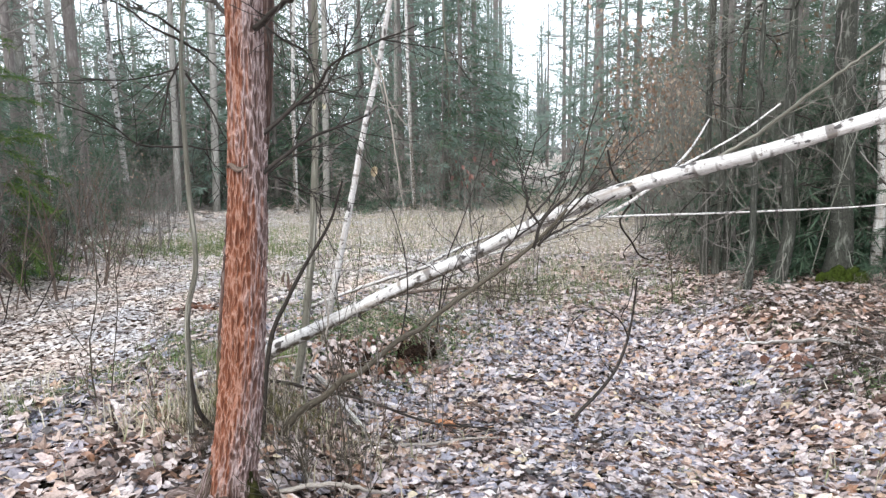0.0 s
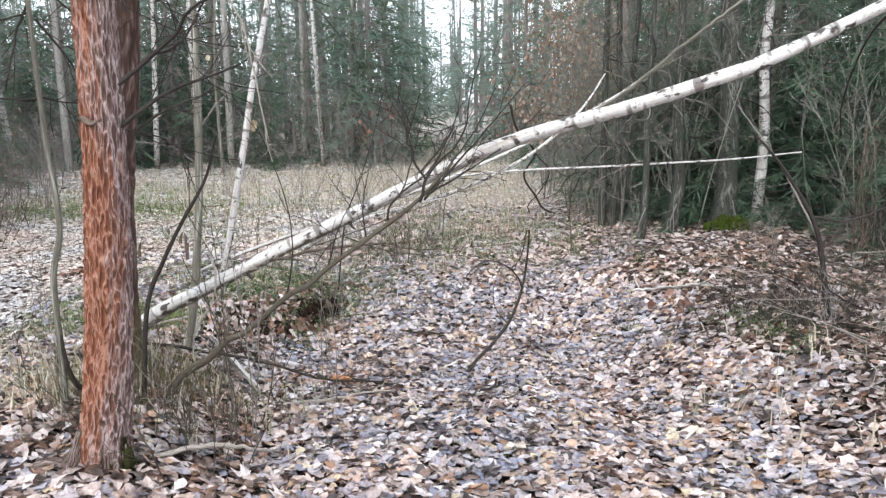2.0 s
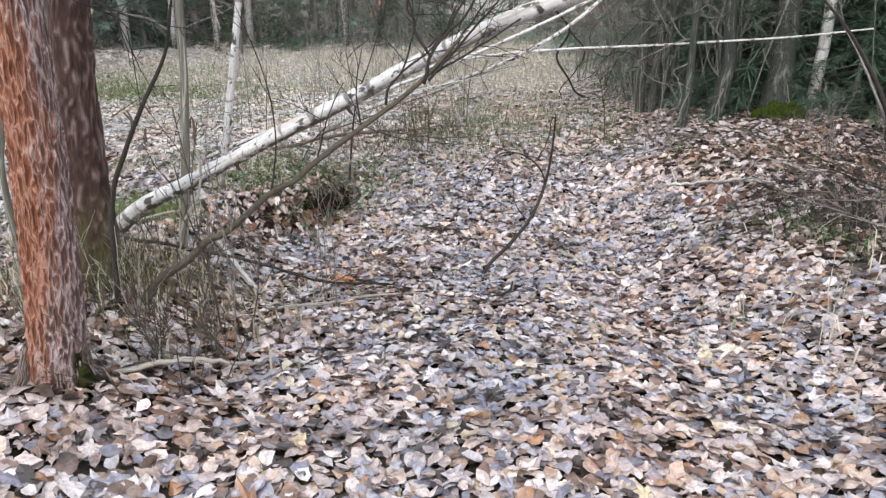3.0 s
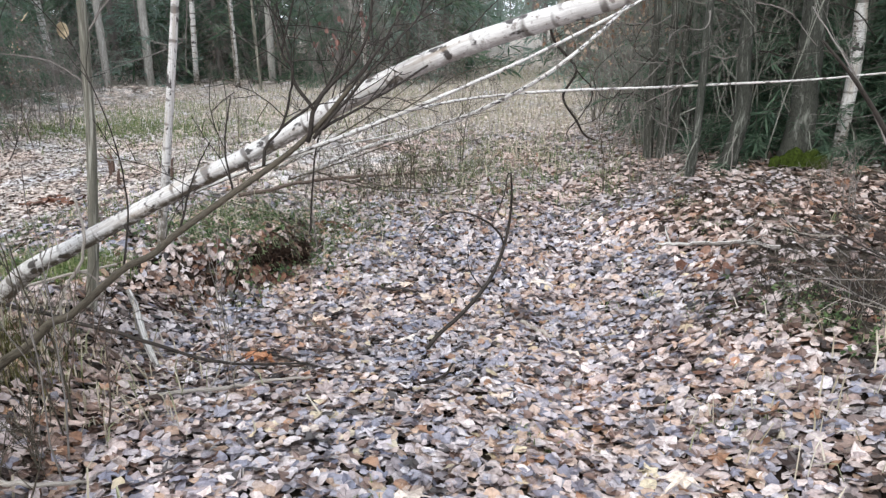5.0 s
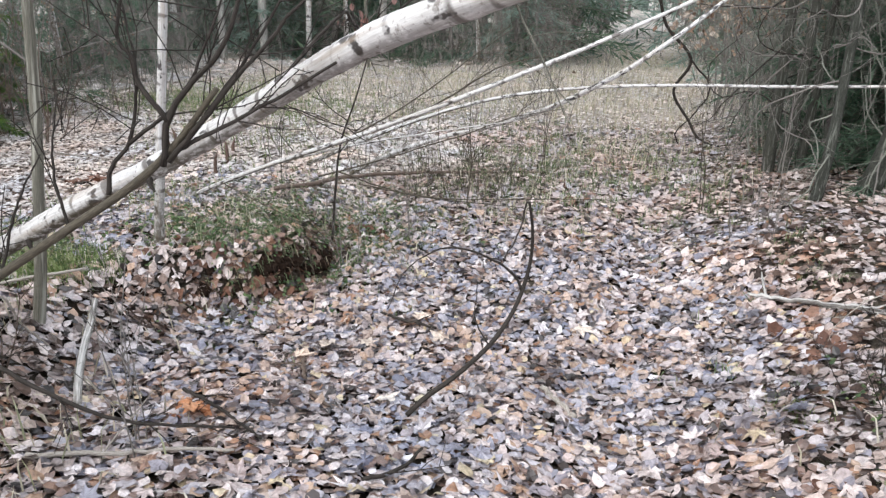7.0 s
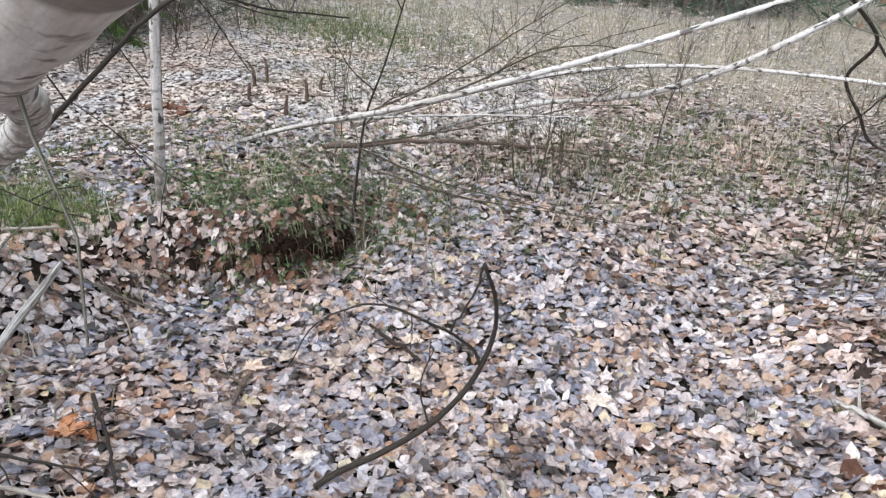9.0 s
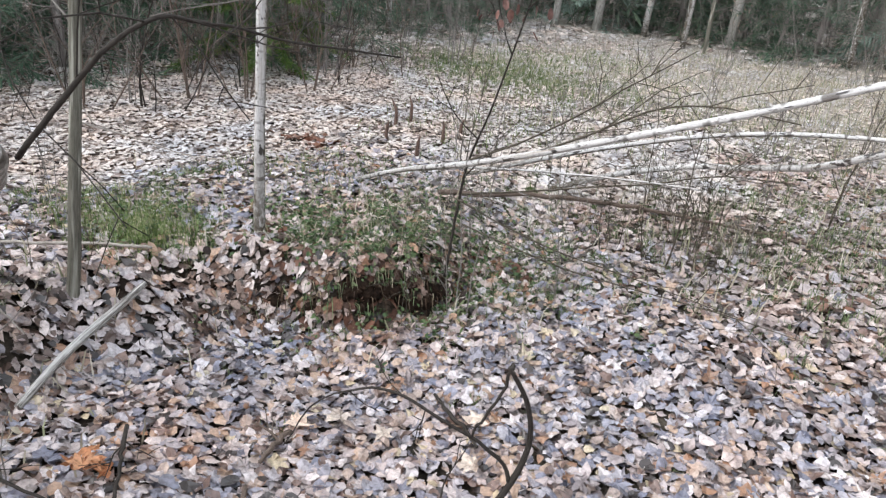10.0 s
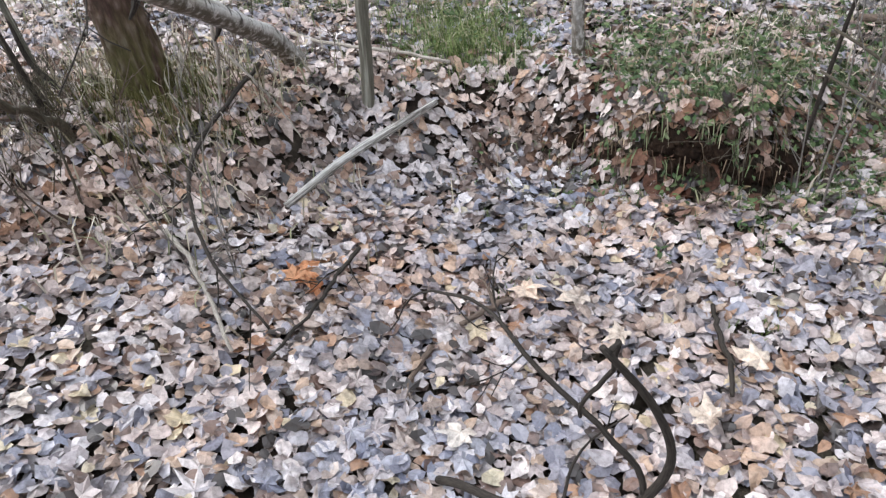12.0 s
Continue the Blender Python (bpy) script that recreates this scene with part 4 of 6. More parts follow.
def pine(seed, height, crown_from=0.45, label="tall pine with reddish bark and a high open crown"):
    rg = np.random.default_rng(seed)
    thing = tagged(new("pine"), label, "pine", "forest trees")
    trunk, boughs, crown = Mesher(), Mesher(), Mesher()
    lean = rg.normal(0, 0.15, 2)
    tube(trunk, spline([(0, 0, -0.1), (lean[0], lean[1], height * 0.5), (lean[0] * 1.5, lean[1], height)], 14), [0.0058 * height + 0.02, 0.005 * height, 0.02], 9)
    for _ in range(14):
        z = rg.uniform(1.5, height * crown_from)
        a = rg.uniform(0, 2 * np.pi)
        branching(boughs, rg, (lean[0] * z / height, 0, z), (np.cos(a), np.sin(a), rg.uniform(-0.3, 0.3)), rg.uniform(0.4, 1.3), 0.009, 1, 2, 0.7, 3, 0.25, -0.05)
    z = height * crown_from
    while z < height:
        for _ in range(rg.integers(3, 5)):
            a = rg.uniform(0, 2 * np.pi)
            ln = rg.uniform(0.7, 1.7) * (1.25 - 0.75 * z / height)
            way = np.array([np.cos(a), np.sin(a), rg.uniform(-0.05, 0.4)])
            path, _ = wander(rg, (lean[0] * z / height, lean[1] * z / height, z), way, ln, 4, 0.2)
            tube(boughs, path, [0.02, 0.006], 3, cap=False)
            for s in (0.45, 0.65, 0.85, 1.0):
                at = np.array([np.interp(s, np.linspace(0, 1, 4), path[:, c]) for c in range(3)])
                sprays(crown, rg, at, way + rg.normal(0, 0.5, 3) + np.array([0, 0, 0.4]), 0.46, 8, 0.5, 0.055)
        z += rg.uniform(0.4, 0.7)
    part("trunk", trunk, M["pine_bark"], thing)
    part("boughwork", boughs, M["fine_twig"], thing, kind="stuff")
    part("needle_foliage", crown, M["pine"], thing, smooth=False, kind="stuff")
    return thing


def bare_tree(seed, height, girth, mat, label, name="bare_tree", category="tree", twigs=26, low=0.12, fine="fine_twig"):
    """A leafless slim tree with fine grey-brown twigs."""
    rg = np.random.default_rng(seed)
    thing = tagged(new(name), label, category, "forest trees")
    trunk, tw = Mesher(), Mesher()
    lean = rg.normal(0, 0.045 * height, 2)
    path = spline([(0, 0, -0.1), (lean[0] * 0.3 + rg.normal(0, 0.06), lean[1] * 0.3, height * 0.35), (lean[0] * 0.6, lean[1] * 0.6 + rg.normal(0, 0.08), height * 0.7), (lean[0], lean[1], height)], 22)
    tube(trunk, path, [girth * 1.25, girth, girth * 0.75, girth * 0.2], 8)
    for _ in range(twigs):
        s = rg.uniform(low, 0.98)
        at = np.array([np.interp(s, np.linspace(0, 1, 22), path[:, c]) for c in range(3)])
        a = rg.uniform(0, 2 * np.pi)
        branching(tw, rg, at, (np.cos(a), np.sin(a), rg.uniform(0.2, 1.1)), rg.uniform(0.7, 1.7) * (1.1 - 0.4 * s), girth * 0.25 * (1.2 - s) + 0.003, 1, 7, 0.7, 3, 0.2, 0.12, least=0.003)
    part("trunk", trunk, mat, thing)
    part("twigwork", tw, M[fine], thing, kind="stuff")
    return thing


def shrub(seed, height, stems, label, mat="fine_twig", spread=0.35, depth=2, dead=0, kids=4, name="shrub", thick=0.006):
    """A leafless shrub of many thin stems; dead: withered leaves that still hang on it."""
    rg = np.random.default_rng(seed)
    thing = tagged(new(name), label, "shrub", "bare shrubs")
    mk = Mesher()
    for _ in range(stems):
        one = Mesher() if stems < 5 else mk
        a, r = rg.uniform(0, 2 * np.pi), rg.uniform(0, spread)
        branching(one, rg, (np.cos(a) * r * 0.5, np.sin(a) * r * 0.5, -0.05), (np.cos(a) * r * 1.2, np.sin(a) * r * 1.2, 1), height * rg.uniform(0.55, 1.1), thick * rg.uniform(0.6, 1.2), depth, kids, 0.6, 4, 0.16, 0.2)
        if stems < 5:
            part("stem", one, M[mat], thing)
    if stems >= 5:
        part("stemwork", mk, M[mat], thing, kind="stuff")
    if dead:
        lv = Mesher()
        pts = np.concatenate(mk.v)
        pick = pts[rg.integers(0, len(pts), dead)]
        pick = pick[pick[:, 2] > height * 0.3]
        k = len(pick)
        d = rg.normal(0, 0.5, (k, 3)) + np.array([0, 0, -1.0])
        d /= np.linalg.norm(d, axis=1)[:, None]
        w = np.cross(d, rg.normal(0, 1, (k, 3)))
        w /= np.linalg.norm(w, axis=1)[:, None]
        s = rg.uniform(0.03, 0.055, k)[:, None] * (1.5 if dead > 200 else 0.8)
        v = np.stack([pick, pick + d * s * 0.5 + w * s * 0.35, pick + d * s, pick + d * s * 0.5 - w * s * 0.35], 1).reshape(-1, 3)
        lv.add(v, np.arange(k)[:, None] * 4 + [0, 1, 2, 3])
        part("withered_foliage", lv, M["withered"], thing, smooth=False, kind="stuff")
    return thing


def stand(thing, x, y, turn=0.0, size=1.0, sink=0.02):
    """Moves a thing that was built at the origin to its place."""
    thing.matrix_basis = pose(x, y, float(ground_z(x, y)) - sink, 0, 0, turn) @ Matrix.Scale(size, 4)
    return thing


def again(thing, x, y, turn=0.0, size=1.0, sink=0.02):
    c = copy_thing(thing, Matrix())
    c.scale = (1, 1, 1)
    return stand(c, x, y, turn, size, sink)


far_rg = np.random.default_rng(21)


placed = set()


def plant(kinds, places, lo=0.85, hi=1.2):
    """The first ones are the built trees, the rest repeats."""
    for i, (x, y) in enumerate(places):
        k = kinds[i % len(kinds)]
        turn, size = far_rg.uniform(0, 360), far_rg.uniform(lo, hi)
        if k.name in placed:
            again(k, x, y, turn, size)
        else:
            placed.add(k.name)
            stand(k, x, y, turn, size)


def scatter(rg, x0, x1, y0, y1, k, keep, gap):
    out = []
    for _ in range(k * 30):
        x, y = rg.uniform(x0, x1), rg.uniform(y0, y1)
        if keep(x, y) and all((x - a) ** 2 + (y - b) ** 2 > gap * gap for a, b in out):
            out.append((x, y))
            if len(out) == k:
                break
    return out


def wooded(x, y):
    """Where the forest stands: not on the tracks, the road or the clearing."""
    if y > 16.2:
        mid = 1.25 + 0.022 * (y - 22)
        return abs(x - mid) > 1.5 + 0.012 * (y - 16)
    if x > 3.4 and y > 8.6:
        return x > 3.4 + 0.06 * (16 - y)
    return x < -4.8 - 0.2 * max(0, y - 8.5)


pg = np.random.default_rng(5)
anywhere = lambda x, y: True
near_spruces = [spruce(31, 7.5, M["dark_spruce"], 0.35, fine=1.5, wide=0.036), spruce(33, 5.5, M["spruce"], 0.25, fine=1.7, wide=0.036)]
plant(near_spruces, [(5.3, 9.5), (5.8, 10.6), (6.8, 9.2), (4.7, 12.0), (7.0, 7.4), (-9.6, 9.0)])
stand(spruce(35, 2.9, M["fresh_spruce"], 0.1, "young bright green spruce at the wood's edge", 3.4, 1.25, 0.045), -5.35, 8.4)
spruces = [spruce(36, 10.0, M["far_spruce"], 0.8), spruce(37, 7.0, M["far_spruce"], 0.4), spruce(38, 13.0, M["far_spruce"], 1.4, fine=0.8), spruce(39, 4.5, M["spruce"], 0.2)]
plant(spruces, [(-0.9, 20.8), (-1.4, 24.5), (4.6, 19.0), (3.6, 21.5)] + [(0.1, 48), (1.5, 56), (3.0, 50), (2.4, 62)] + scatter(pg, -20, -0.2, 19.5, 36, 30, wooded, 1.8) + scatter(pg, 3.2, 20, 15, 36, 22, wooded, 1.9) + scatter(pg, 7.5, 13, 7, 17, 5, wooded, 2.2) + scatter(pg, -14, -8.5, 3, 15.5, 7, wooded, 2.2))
low_spruces = [spruce(46, 3.6, M["dark_spruce"], 0.1, "low dense spruce in the undergrowth", 1.4, 1.25, 0.03), spruce(47, 2.6, M["dark_spruce"], 0.08, "small dense spruce in the undergrowth", 1.6, 1.4, 0.03)]
plant(low_spruces, [(4.5, 9.5), (4.1, 9.3), (4.7, 8.9), (3.4, 10.3), (3.9, 10.4), (5.2, 7.9), (5.0, 8.9), (3.55, 9.7), (5.9, 8.5), (5.6, 9.8), (6.2, 7.2)]  + scatter(pg, -9.5, -5.7, 3.6, 15.5, 24, lambda x, y: x < -5.7 - 0.22 * max(0, y - 8.0), 0.95) + scatter(pg, 3.8, 7, 12, 18, 5, wooded, 1.1) + scatter(pg, -9.5, -2.4, 17.2, 18.8, 9, wooded, 0.7), 0.75, 1.15)
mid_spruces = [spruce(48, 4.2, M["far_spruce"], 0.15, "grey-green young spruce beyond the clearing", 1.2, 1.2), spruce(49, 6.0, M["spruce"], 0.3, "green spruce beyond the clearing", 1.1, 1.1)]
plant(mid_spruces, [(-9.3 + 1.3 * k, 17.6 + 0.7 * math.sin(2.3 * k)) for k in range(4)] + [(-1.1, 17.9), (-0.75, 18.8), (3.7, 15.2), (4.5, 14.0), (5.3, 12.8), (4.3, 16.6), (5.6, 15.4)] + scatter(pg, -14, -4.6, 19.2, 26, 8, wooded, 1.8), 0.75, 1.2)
plant(low_spruces, [(3.65, 9.15), (3.3, 9.5), (4.15, 8.95), (4.75, 8.35), (5.3, 7.4), (4.45, 8.75), (5.0, 6.6), (5.6, 6.0)], 0.5, 0.75)
pines = [pine(41, 19.0), pine(42, 16.0, 0.35), pine(43, 18.0, 0.22), pine(44, 12.0, 0.15, "young pine with a grey-green crown")]
plant(pines, [(-2.42, 26), (-0.55, 24), (3.95, 12.6), (3.75, 26), (4.9, 12.2), (-9.0, 13.6), (-8.9, 15.4), (2.95, 33), (-0.3, 34), (-5.2, 20.5), (-0.9, 29), (3.4, 29), (3.2, 23.5), (-0.6, 38), (3.6, 39)] + scatter(pg, -26, 26, 19, 58, 30, wooded, 2.6) + scatter(pg, 5, 16, 9, 20, 3, wooded, 2.2) + scatter(pg, -18, -8.5, 0, 18, 8, wooded, 2.4))
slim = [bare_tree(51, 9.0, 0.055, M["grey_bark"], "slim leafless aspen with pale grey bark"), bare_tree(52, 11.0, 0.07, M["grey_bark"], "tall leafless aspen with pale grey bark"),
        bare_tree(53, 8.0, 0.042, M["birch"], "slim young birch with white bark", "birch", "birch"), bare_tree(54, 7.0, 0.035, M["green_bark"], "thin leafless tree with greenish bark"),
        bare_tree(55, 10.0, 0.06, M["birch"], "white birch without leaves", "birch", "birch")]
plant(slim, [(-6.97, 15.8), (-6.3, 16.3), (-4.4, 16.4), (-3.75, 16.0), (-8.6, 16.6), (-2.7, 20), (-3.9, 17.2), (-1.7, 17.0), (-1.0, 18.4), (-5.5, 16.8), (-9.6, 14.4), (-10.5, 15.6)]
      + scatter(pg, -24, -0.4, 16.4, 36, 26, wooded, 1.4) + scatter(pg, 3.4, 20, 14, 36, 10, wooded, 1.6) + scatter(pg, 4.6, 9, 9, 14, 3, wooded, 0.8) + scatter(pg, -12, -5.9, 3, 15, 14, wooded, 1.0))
# unseen trees added behind and beside the path, closing off the light there
plant([pines[1], spruces[0], slim[1]], [(-7, -3), (-3, -7), (2, -9), (6, -6), (9, -2), (10, 3), (9.5, 6.5), (-9, 0), (-6, -8), (4.5, -11), (12, 0), (8.5, 1.0)])
shrubs = [shrub(61, 1.7, 8, "leafless brown shrub with fine twigs", kids=4), shrub(62, 1.2, 10, "low leafless shrub of thin brown twigs", kids=3), shrub(63, 2.3, 8, "tall leafless shrub with grey-brown twigs", spread=0.45, kids=4),
          shrub(64, 1.9, 8, "bare shrub with withered rusty leaves", dead=90, kids=3)]
plant(shrubs, [(0.2, 16.6), (-0.8, 16.0), (-1.9, 16.2), (3.0, 11.5)] + scatter(pg, -11, -0.1, 15.9, 19.0, 34, anywhere, 0.6) + scatter(pg, -8.0, -4.1, 4, 15, 34, lambda x, y: x < -4.15 - 0.2 * max(0, y - 8), 0.5)
      + scatter(pg, 3.2, 6, 9.2, 18, 20, anywhere, 0.6) + scatter(pg, -0.4, 0.4, 17, 30, 8, anywhere, 0.8) + scatter(pg, 2.5, 3.4, 17, 30, 8, anywhere, 0.8), 0.7, 1.2)
pale_shrub = shrub(77, 1.0, 6, "thin pale leafless shrub in the clearing", "fine_twig", 0.5, 2, kids=3, thick=0.0045)
plant([pale_shrub], [(-1.2, 11.2), (-0.4, 11.9), (0.4, 11.4), (0.9, 12.6), (-1.9, 10.3), (-0.2, 10.4), (0.7, 10.2), (-0.9, 9.4), (1.2, 13.6), (0.2, 13.4), (-2.6, 12.4)], 0.7, 1.2)
tangle = shrub(65, 3.2, 9, "tall tangled hazel with withered leaves still hanging", spread=0.55, dead=900, kids=5, thick=0.009)
dark_tangle = shrub(68, 2.6, 9, "grey tangled thicket of bare twigs at the wood's edge", "lichen_twig", 0.5, 2, kids=5, thick=0.008)
plant([dark_tangle], [(3.6, 8.55), (2.8, 9.1), (3.3, 9.2), (4.4, 8.7), (3.0, 9.8), (5.0, 8.0), (4.9, 7.2), (3.8, 9.0)], 0.75, 1.2)
plant([tangle], [(2.75, 10.6), (3.2, 11.9), (2.9, 13.4), (2.55, 11.6), (2.75, 12.5)], 0.85, 1.1)

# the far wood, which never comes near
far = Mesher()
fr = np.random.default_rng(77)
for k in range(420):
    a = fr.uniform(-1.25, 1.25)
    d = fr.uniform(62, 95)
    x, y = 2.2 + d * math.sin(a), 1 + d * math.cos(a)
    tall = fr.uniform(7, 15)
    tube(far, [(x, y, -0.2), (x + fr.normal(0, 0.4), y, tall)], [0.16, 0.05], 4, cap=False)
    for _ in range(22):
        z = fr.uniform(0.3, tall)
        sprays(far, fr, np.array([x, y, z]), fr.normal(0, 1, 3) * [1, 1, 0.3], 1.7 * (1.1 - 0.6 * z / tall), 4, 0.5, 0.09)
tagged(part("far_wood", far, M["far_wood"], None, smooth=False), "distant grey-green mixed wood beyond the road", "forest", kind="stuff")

# dead undergrowth along the left-hand wood
dead = [shrub(66, 1.5, 4, "grey dead sapling with broken bare branches", "twig", 0.5, 2, kids=4, name="dead_sapling", thick=0.009), shrub(67, 1.0, 4, "low grey dead branches at the wood's edge", "dark_twig", 0.7, 2, kids=4, name="dead_sapling", thick=0.009)]
plant(dead, scatter(pg, -5.6, -3.9, 4.6, 9.6, 20, anywhere, 0.45) + scatter(pg, 4.2, 5.6, 5.5, 8.5, 6, anywhere, 0.5), 0.7, 1.2)

# ---- the red-barked tree at the start of the track ----


def furrows(seed, depth, waves=9, pitch=0.11):
    """Bark ridges that run up the stem, weave, join and break."""
    rg = np.random.default_rng(seed)

    def field(cells, rows):
        g = rg.uniform(0, 1, (rows, cells))

        def at(u, v):
            a, b = u / (2 * np.pi) * cells, v
            i, j = np.floor(a).astype(int), np.floor(b).astype(int)
            fa, fb = a - i, b - j
            fa, fb = fa * fa * (3 - 2 * fa), fb * fb * (3 - 2 * fb)
            q = lambda jj, ii: g[jj % rows, ii % cells]
            return (q(j, i) * (1 - fa) + q(j, i + 1) * fa) * (1 - fb) + (q(j + 1, i) * (1 - fa) + q(j + 1, i + 1) * fa) * fb
        return at

    sway, coarse, fine = field(max(4, waves // 4), 61), field(waves * 2, 257), field(waves * 5, 509)

    def shape(u, v):
        w = u + (sway(u, v / pitch * 0.7) - 0.5) * 7.0 / waves + 0 * v
        patch = coarse(w, v / pitch * 3.4)
        broken = coarse(w + 2.1, v / pitch * 2.3 + 31)
        rows = (0.5 + 0.5 * np.cos(w * waves + 9.0 * (broken - 0.5))) ** 1.4
        gate = np.clip((patch - 0.3) / 0.4, 0, 1)
        crest = np.clip(rows * (0.25 + 0.85 * gate) + 0.25 * (patch - 0.4), 0, 1)
        return 1 + depth * (1.6 * crest - 1.0) + depth * 0.7 * (fine(w, v / pitch * 6.0) - 0.5)
    return shape


red_tree = stem_thing("red_barked_tree", "tree with rust-red furrowed bark and moss at its foot", "tree",
                      [(-0.35, 3.12, 0.30), (-0.335, 3.12, 0.40), (-0.322, 3.12, 0.55), (-0.29, 3.12, 0.74), (-0.25, 3.13, 1.13), (-0.23, 3.14, 1.41), (-0.22, 3.16, 1.77), (-0.22, 3.18, 2.12), (-0.215, 3.19, 2.5)],
                      [0.135, 0.108, 0.088, 0.078, 0.071, 0.067, 0.063, 0.060, 0.058, 0.056], M["red_bark"], 132, 420, furrows(3, 0.05, 24, 0.10))
upper = Mesher()
tube(upper, spline([(-0.215, 3.19, 2.49), (-0.2, 3.2, 3.4), (-0.15, 3.2, 5.2)], 30), [0.056, 0.05, 0.03], 24, furrows(4, 0.05, 18, 0.10))
part("upper_trunk", upper, M["red_bark"], red_tree)
for k, (x, y, turn) in enumerate(((-0.41, 3.06, 200), (-0.36, 3.22, 120))):
    rt = Mesher()
    c, s_ = math.cos(radians(turn)), math.sin(radians(turn))
    g = float(ground_z(x + 0.12 * c, y + 0.12 * s_))
    tube(rt, spline([(x - 0.05 * c, y - 0.05 * s_, 0.62), (x, y, 0.50), (x + 0.08 * c, y + 0.08 * s_, g + 0.03), (x + 0.16 * c, y + 0.16 * s_, g - 0.04)], 14), [0.02, 0.035, 0.03, 0.015], 14, furrows(6 + k, 0.07, 9))
    part("root", rt, M["red_bark"], red_tree)
pad = Mesher()
# a lumpy coat of moss round the right-hand side of the foot
pa, pz_ = np.meshgrid(np.linspace(-1.55, 0.35, 34), np.linspace(0, 1, 22))
pr = np.random.default_rng(90)
lump = 0.010 * np.sin(9 * pa + 5 * pz_) + 0.009 * np.sin(17 * pz_ - 11 * pa) + pr.normal(0, 0.004, pa.shape)
coat = np.clip(1 - ((pa + 0.6) / 0.95) ** 2, 0, 1) * np.clip(1.02 - pz_ ** 2, 0, 1)
wide = np.interp(pz_, [0, 0.35, 0.7, 1], [0.130, 0.100, 0.086, 0.074]) - 0.010 + (0.026 + lump) * np.sqrt(coat)
px_, py_, ph_ = -0.338 + 0.02 * pz_ + wide * np.cos(pa), 3.12 + wide * np.sin(pa), 0.34 + (0.20 + 0.07 * np.sin(3.1 * pa + 2.2) + 0.035 * np.sin(11 * pa) + 0.02 * np.sin(23 * pa + 1)) * pz_
pi_ = np.arange(21)[:, None] * 34 + np.arange(33)[None]
pad.add(np.stack([px_, py_, ph_], -1).reshape(-1, 3), np.stack([pi_, pi_ + 1, pi_ + 35, pi_ + 34], -1).reshape(-1, 4))
part("moss_pad", pad, M["moss"], red_tree, "dark green moss at the foot")
for i, (pts, r, tw) in enumerate((
        ([(-0.19, 3.13, 1.56), (-0.1, 3.2, 1.65), (-0.04, 3.3, 1.7), (0.04, 3.4, 1.74), (0.11, 3.5, 1.78)], (0.011, 0.004), 5),
        ([(-0.19, 3.13, 1.68), (-0.08, 3.2, 1.79), (0.0, 3.2, 1.85), (0.07, 3.15, 1.92), (0.19, 3.1, 1.96), (0.35, 3.05, 2.01)], (0.011, 0.003), 7),
        ([(-0.08, 3.2, 1.79), (0.0, 3.25, 1.84), (0.06, 3.3, 1.96), (0.08, 3.34, 2.1)], (0.006, 0.003), 4),
        ([(-0.17, 3.14, 2.03), (-0.07, 3.05, 2.07), (0.06, 2.9, 2.09), (0.2, 2.8, 2.2)], (0.015, 0.006), 3),
        ([(-0.17, 3.14, 2.06), (-0.1, 3.2, 2.0), (-0.05, 3.3, 1.96), (-0.04, 3.35, 1.82)], (0.006, 0.002), 4),
        ([(-0.19, 3.15, 1.58), (-0.08, 3.25, 1.54), (-0.02, 3.3, 1.46)], (0.004, 0.002), 3),
        ([(-0.22, 3.15, 2.02), (-0.36, 3.3, 2.14), (-0.44, 3.4, 2.21)], (0.012, 0.006), 2))):
    limb(red_tree, "branch", pts, (r[0] * 0.72, r[1] * 0.7), M["dark_twig"], 16, 7, tw + 4, 100 + i, 0.24)
limb(red_tree, "dead_twig", [(0.19, 3.1, 1.96), (0.235, 3.1, 1.86), (0.26, 3.1, 1.71), (0.272, 3.1, 1.62), (0.287, 3.1, 1.535)], (0.0032, 0.0016), M["pale_twig"], 16, 6, 3, 108, 0.10, "pale dead twig hanging down")
knot = Mesher()
ka = np.linspace(-2.75, -0.95, 16)
tube(knot, np.stack([-0.226 + 0.0555 * np.cos(ka), 3.145 + 0.0555 * np.sin(ka), 1.602 + 0.008 * np.sin(5 * ka)], -1), [0.002, 0.006, 0.009, 0.009, 0.006, 0.002], 12, lambda u, v: 1 + 0.25 * np.sin(3 * u + 90 * v) + 0.15 * np.sin(7 * u - 160 * v))
part("knot", knot, M["twig"], red_tree, "dark healed knot ringing half the stem")

second_tree = stem_thing("dark_tree", "brown furrowed tree with a mossy foot on the bank", "tree",
                         [(-0.675, 3.99, 0.22), (-0.67, 3.995, 0.45), (-0.65, 4.0, 0.8), (-0.62, 4.02, 1.2), (-0.58, 4.03, 1.5), (-0.5, 4.03, 2.07), (-0.45, 4.05, 3.5), (-0.4, 4.1, 5.5)], [0.15, 0.108, 0.092, 0.080, 0.074, 0.068, 0.055, 0.03], M["old_bark"], 72, 200, furrows(5, 0.06, 13, 0.14))

for i, pts in enumerate(([(-0.55, 4.03, 1.5), (-0.40, 4.12, 1.62), (-0.25, 4.2, 1.68)], [(-0.5, 4.03, 2.0), (-0.65, 4.1, 2.15), (-0.8, 4.2, 2.2)])):
    limb(second_tree, "branch", pts, (0.008, 0.003), M["dark_twig"], 12, 6, 4, 125 + i, 0.2)
tuft = Mesher()
tr = np.random.default_rng(97)
tx, ty = clumped(tr, -0.62, 4.0, 0.16, 0.17, 1100)
blades(tuft, tr, tx, ty, 0.05, 0.20, 0.0025, 0.3)
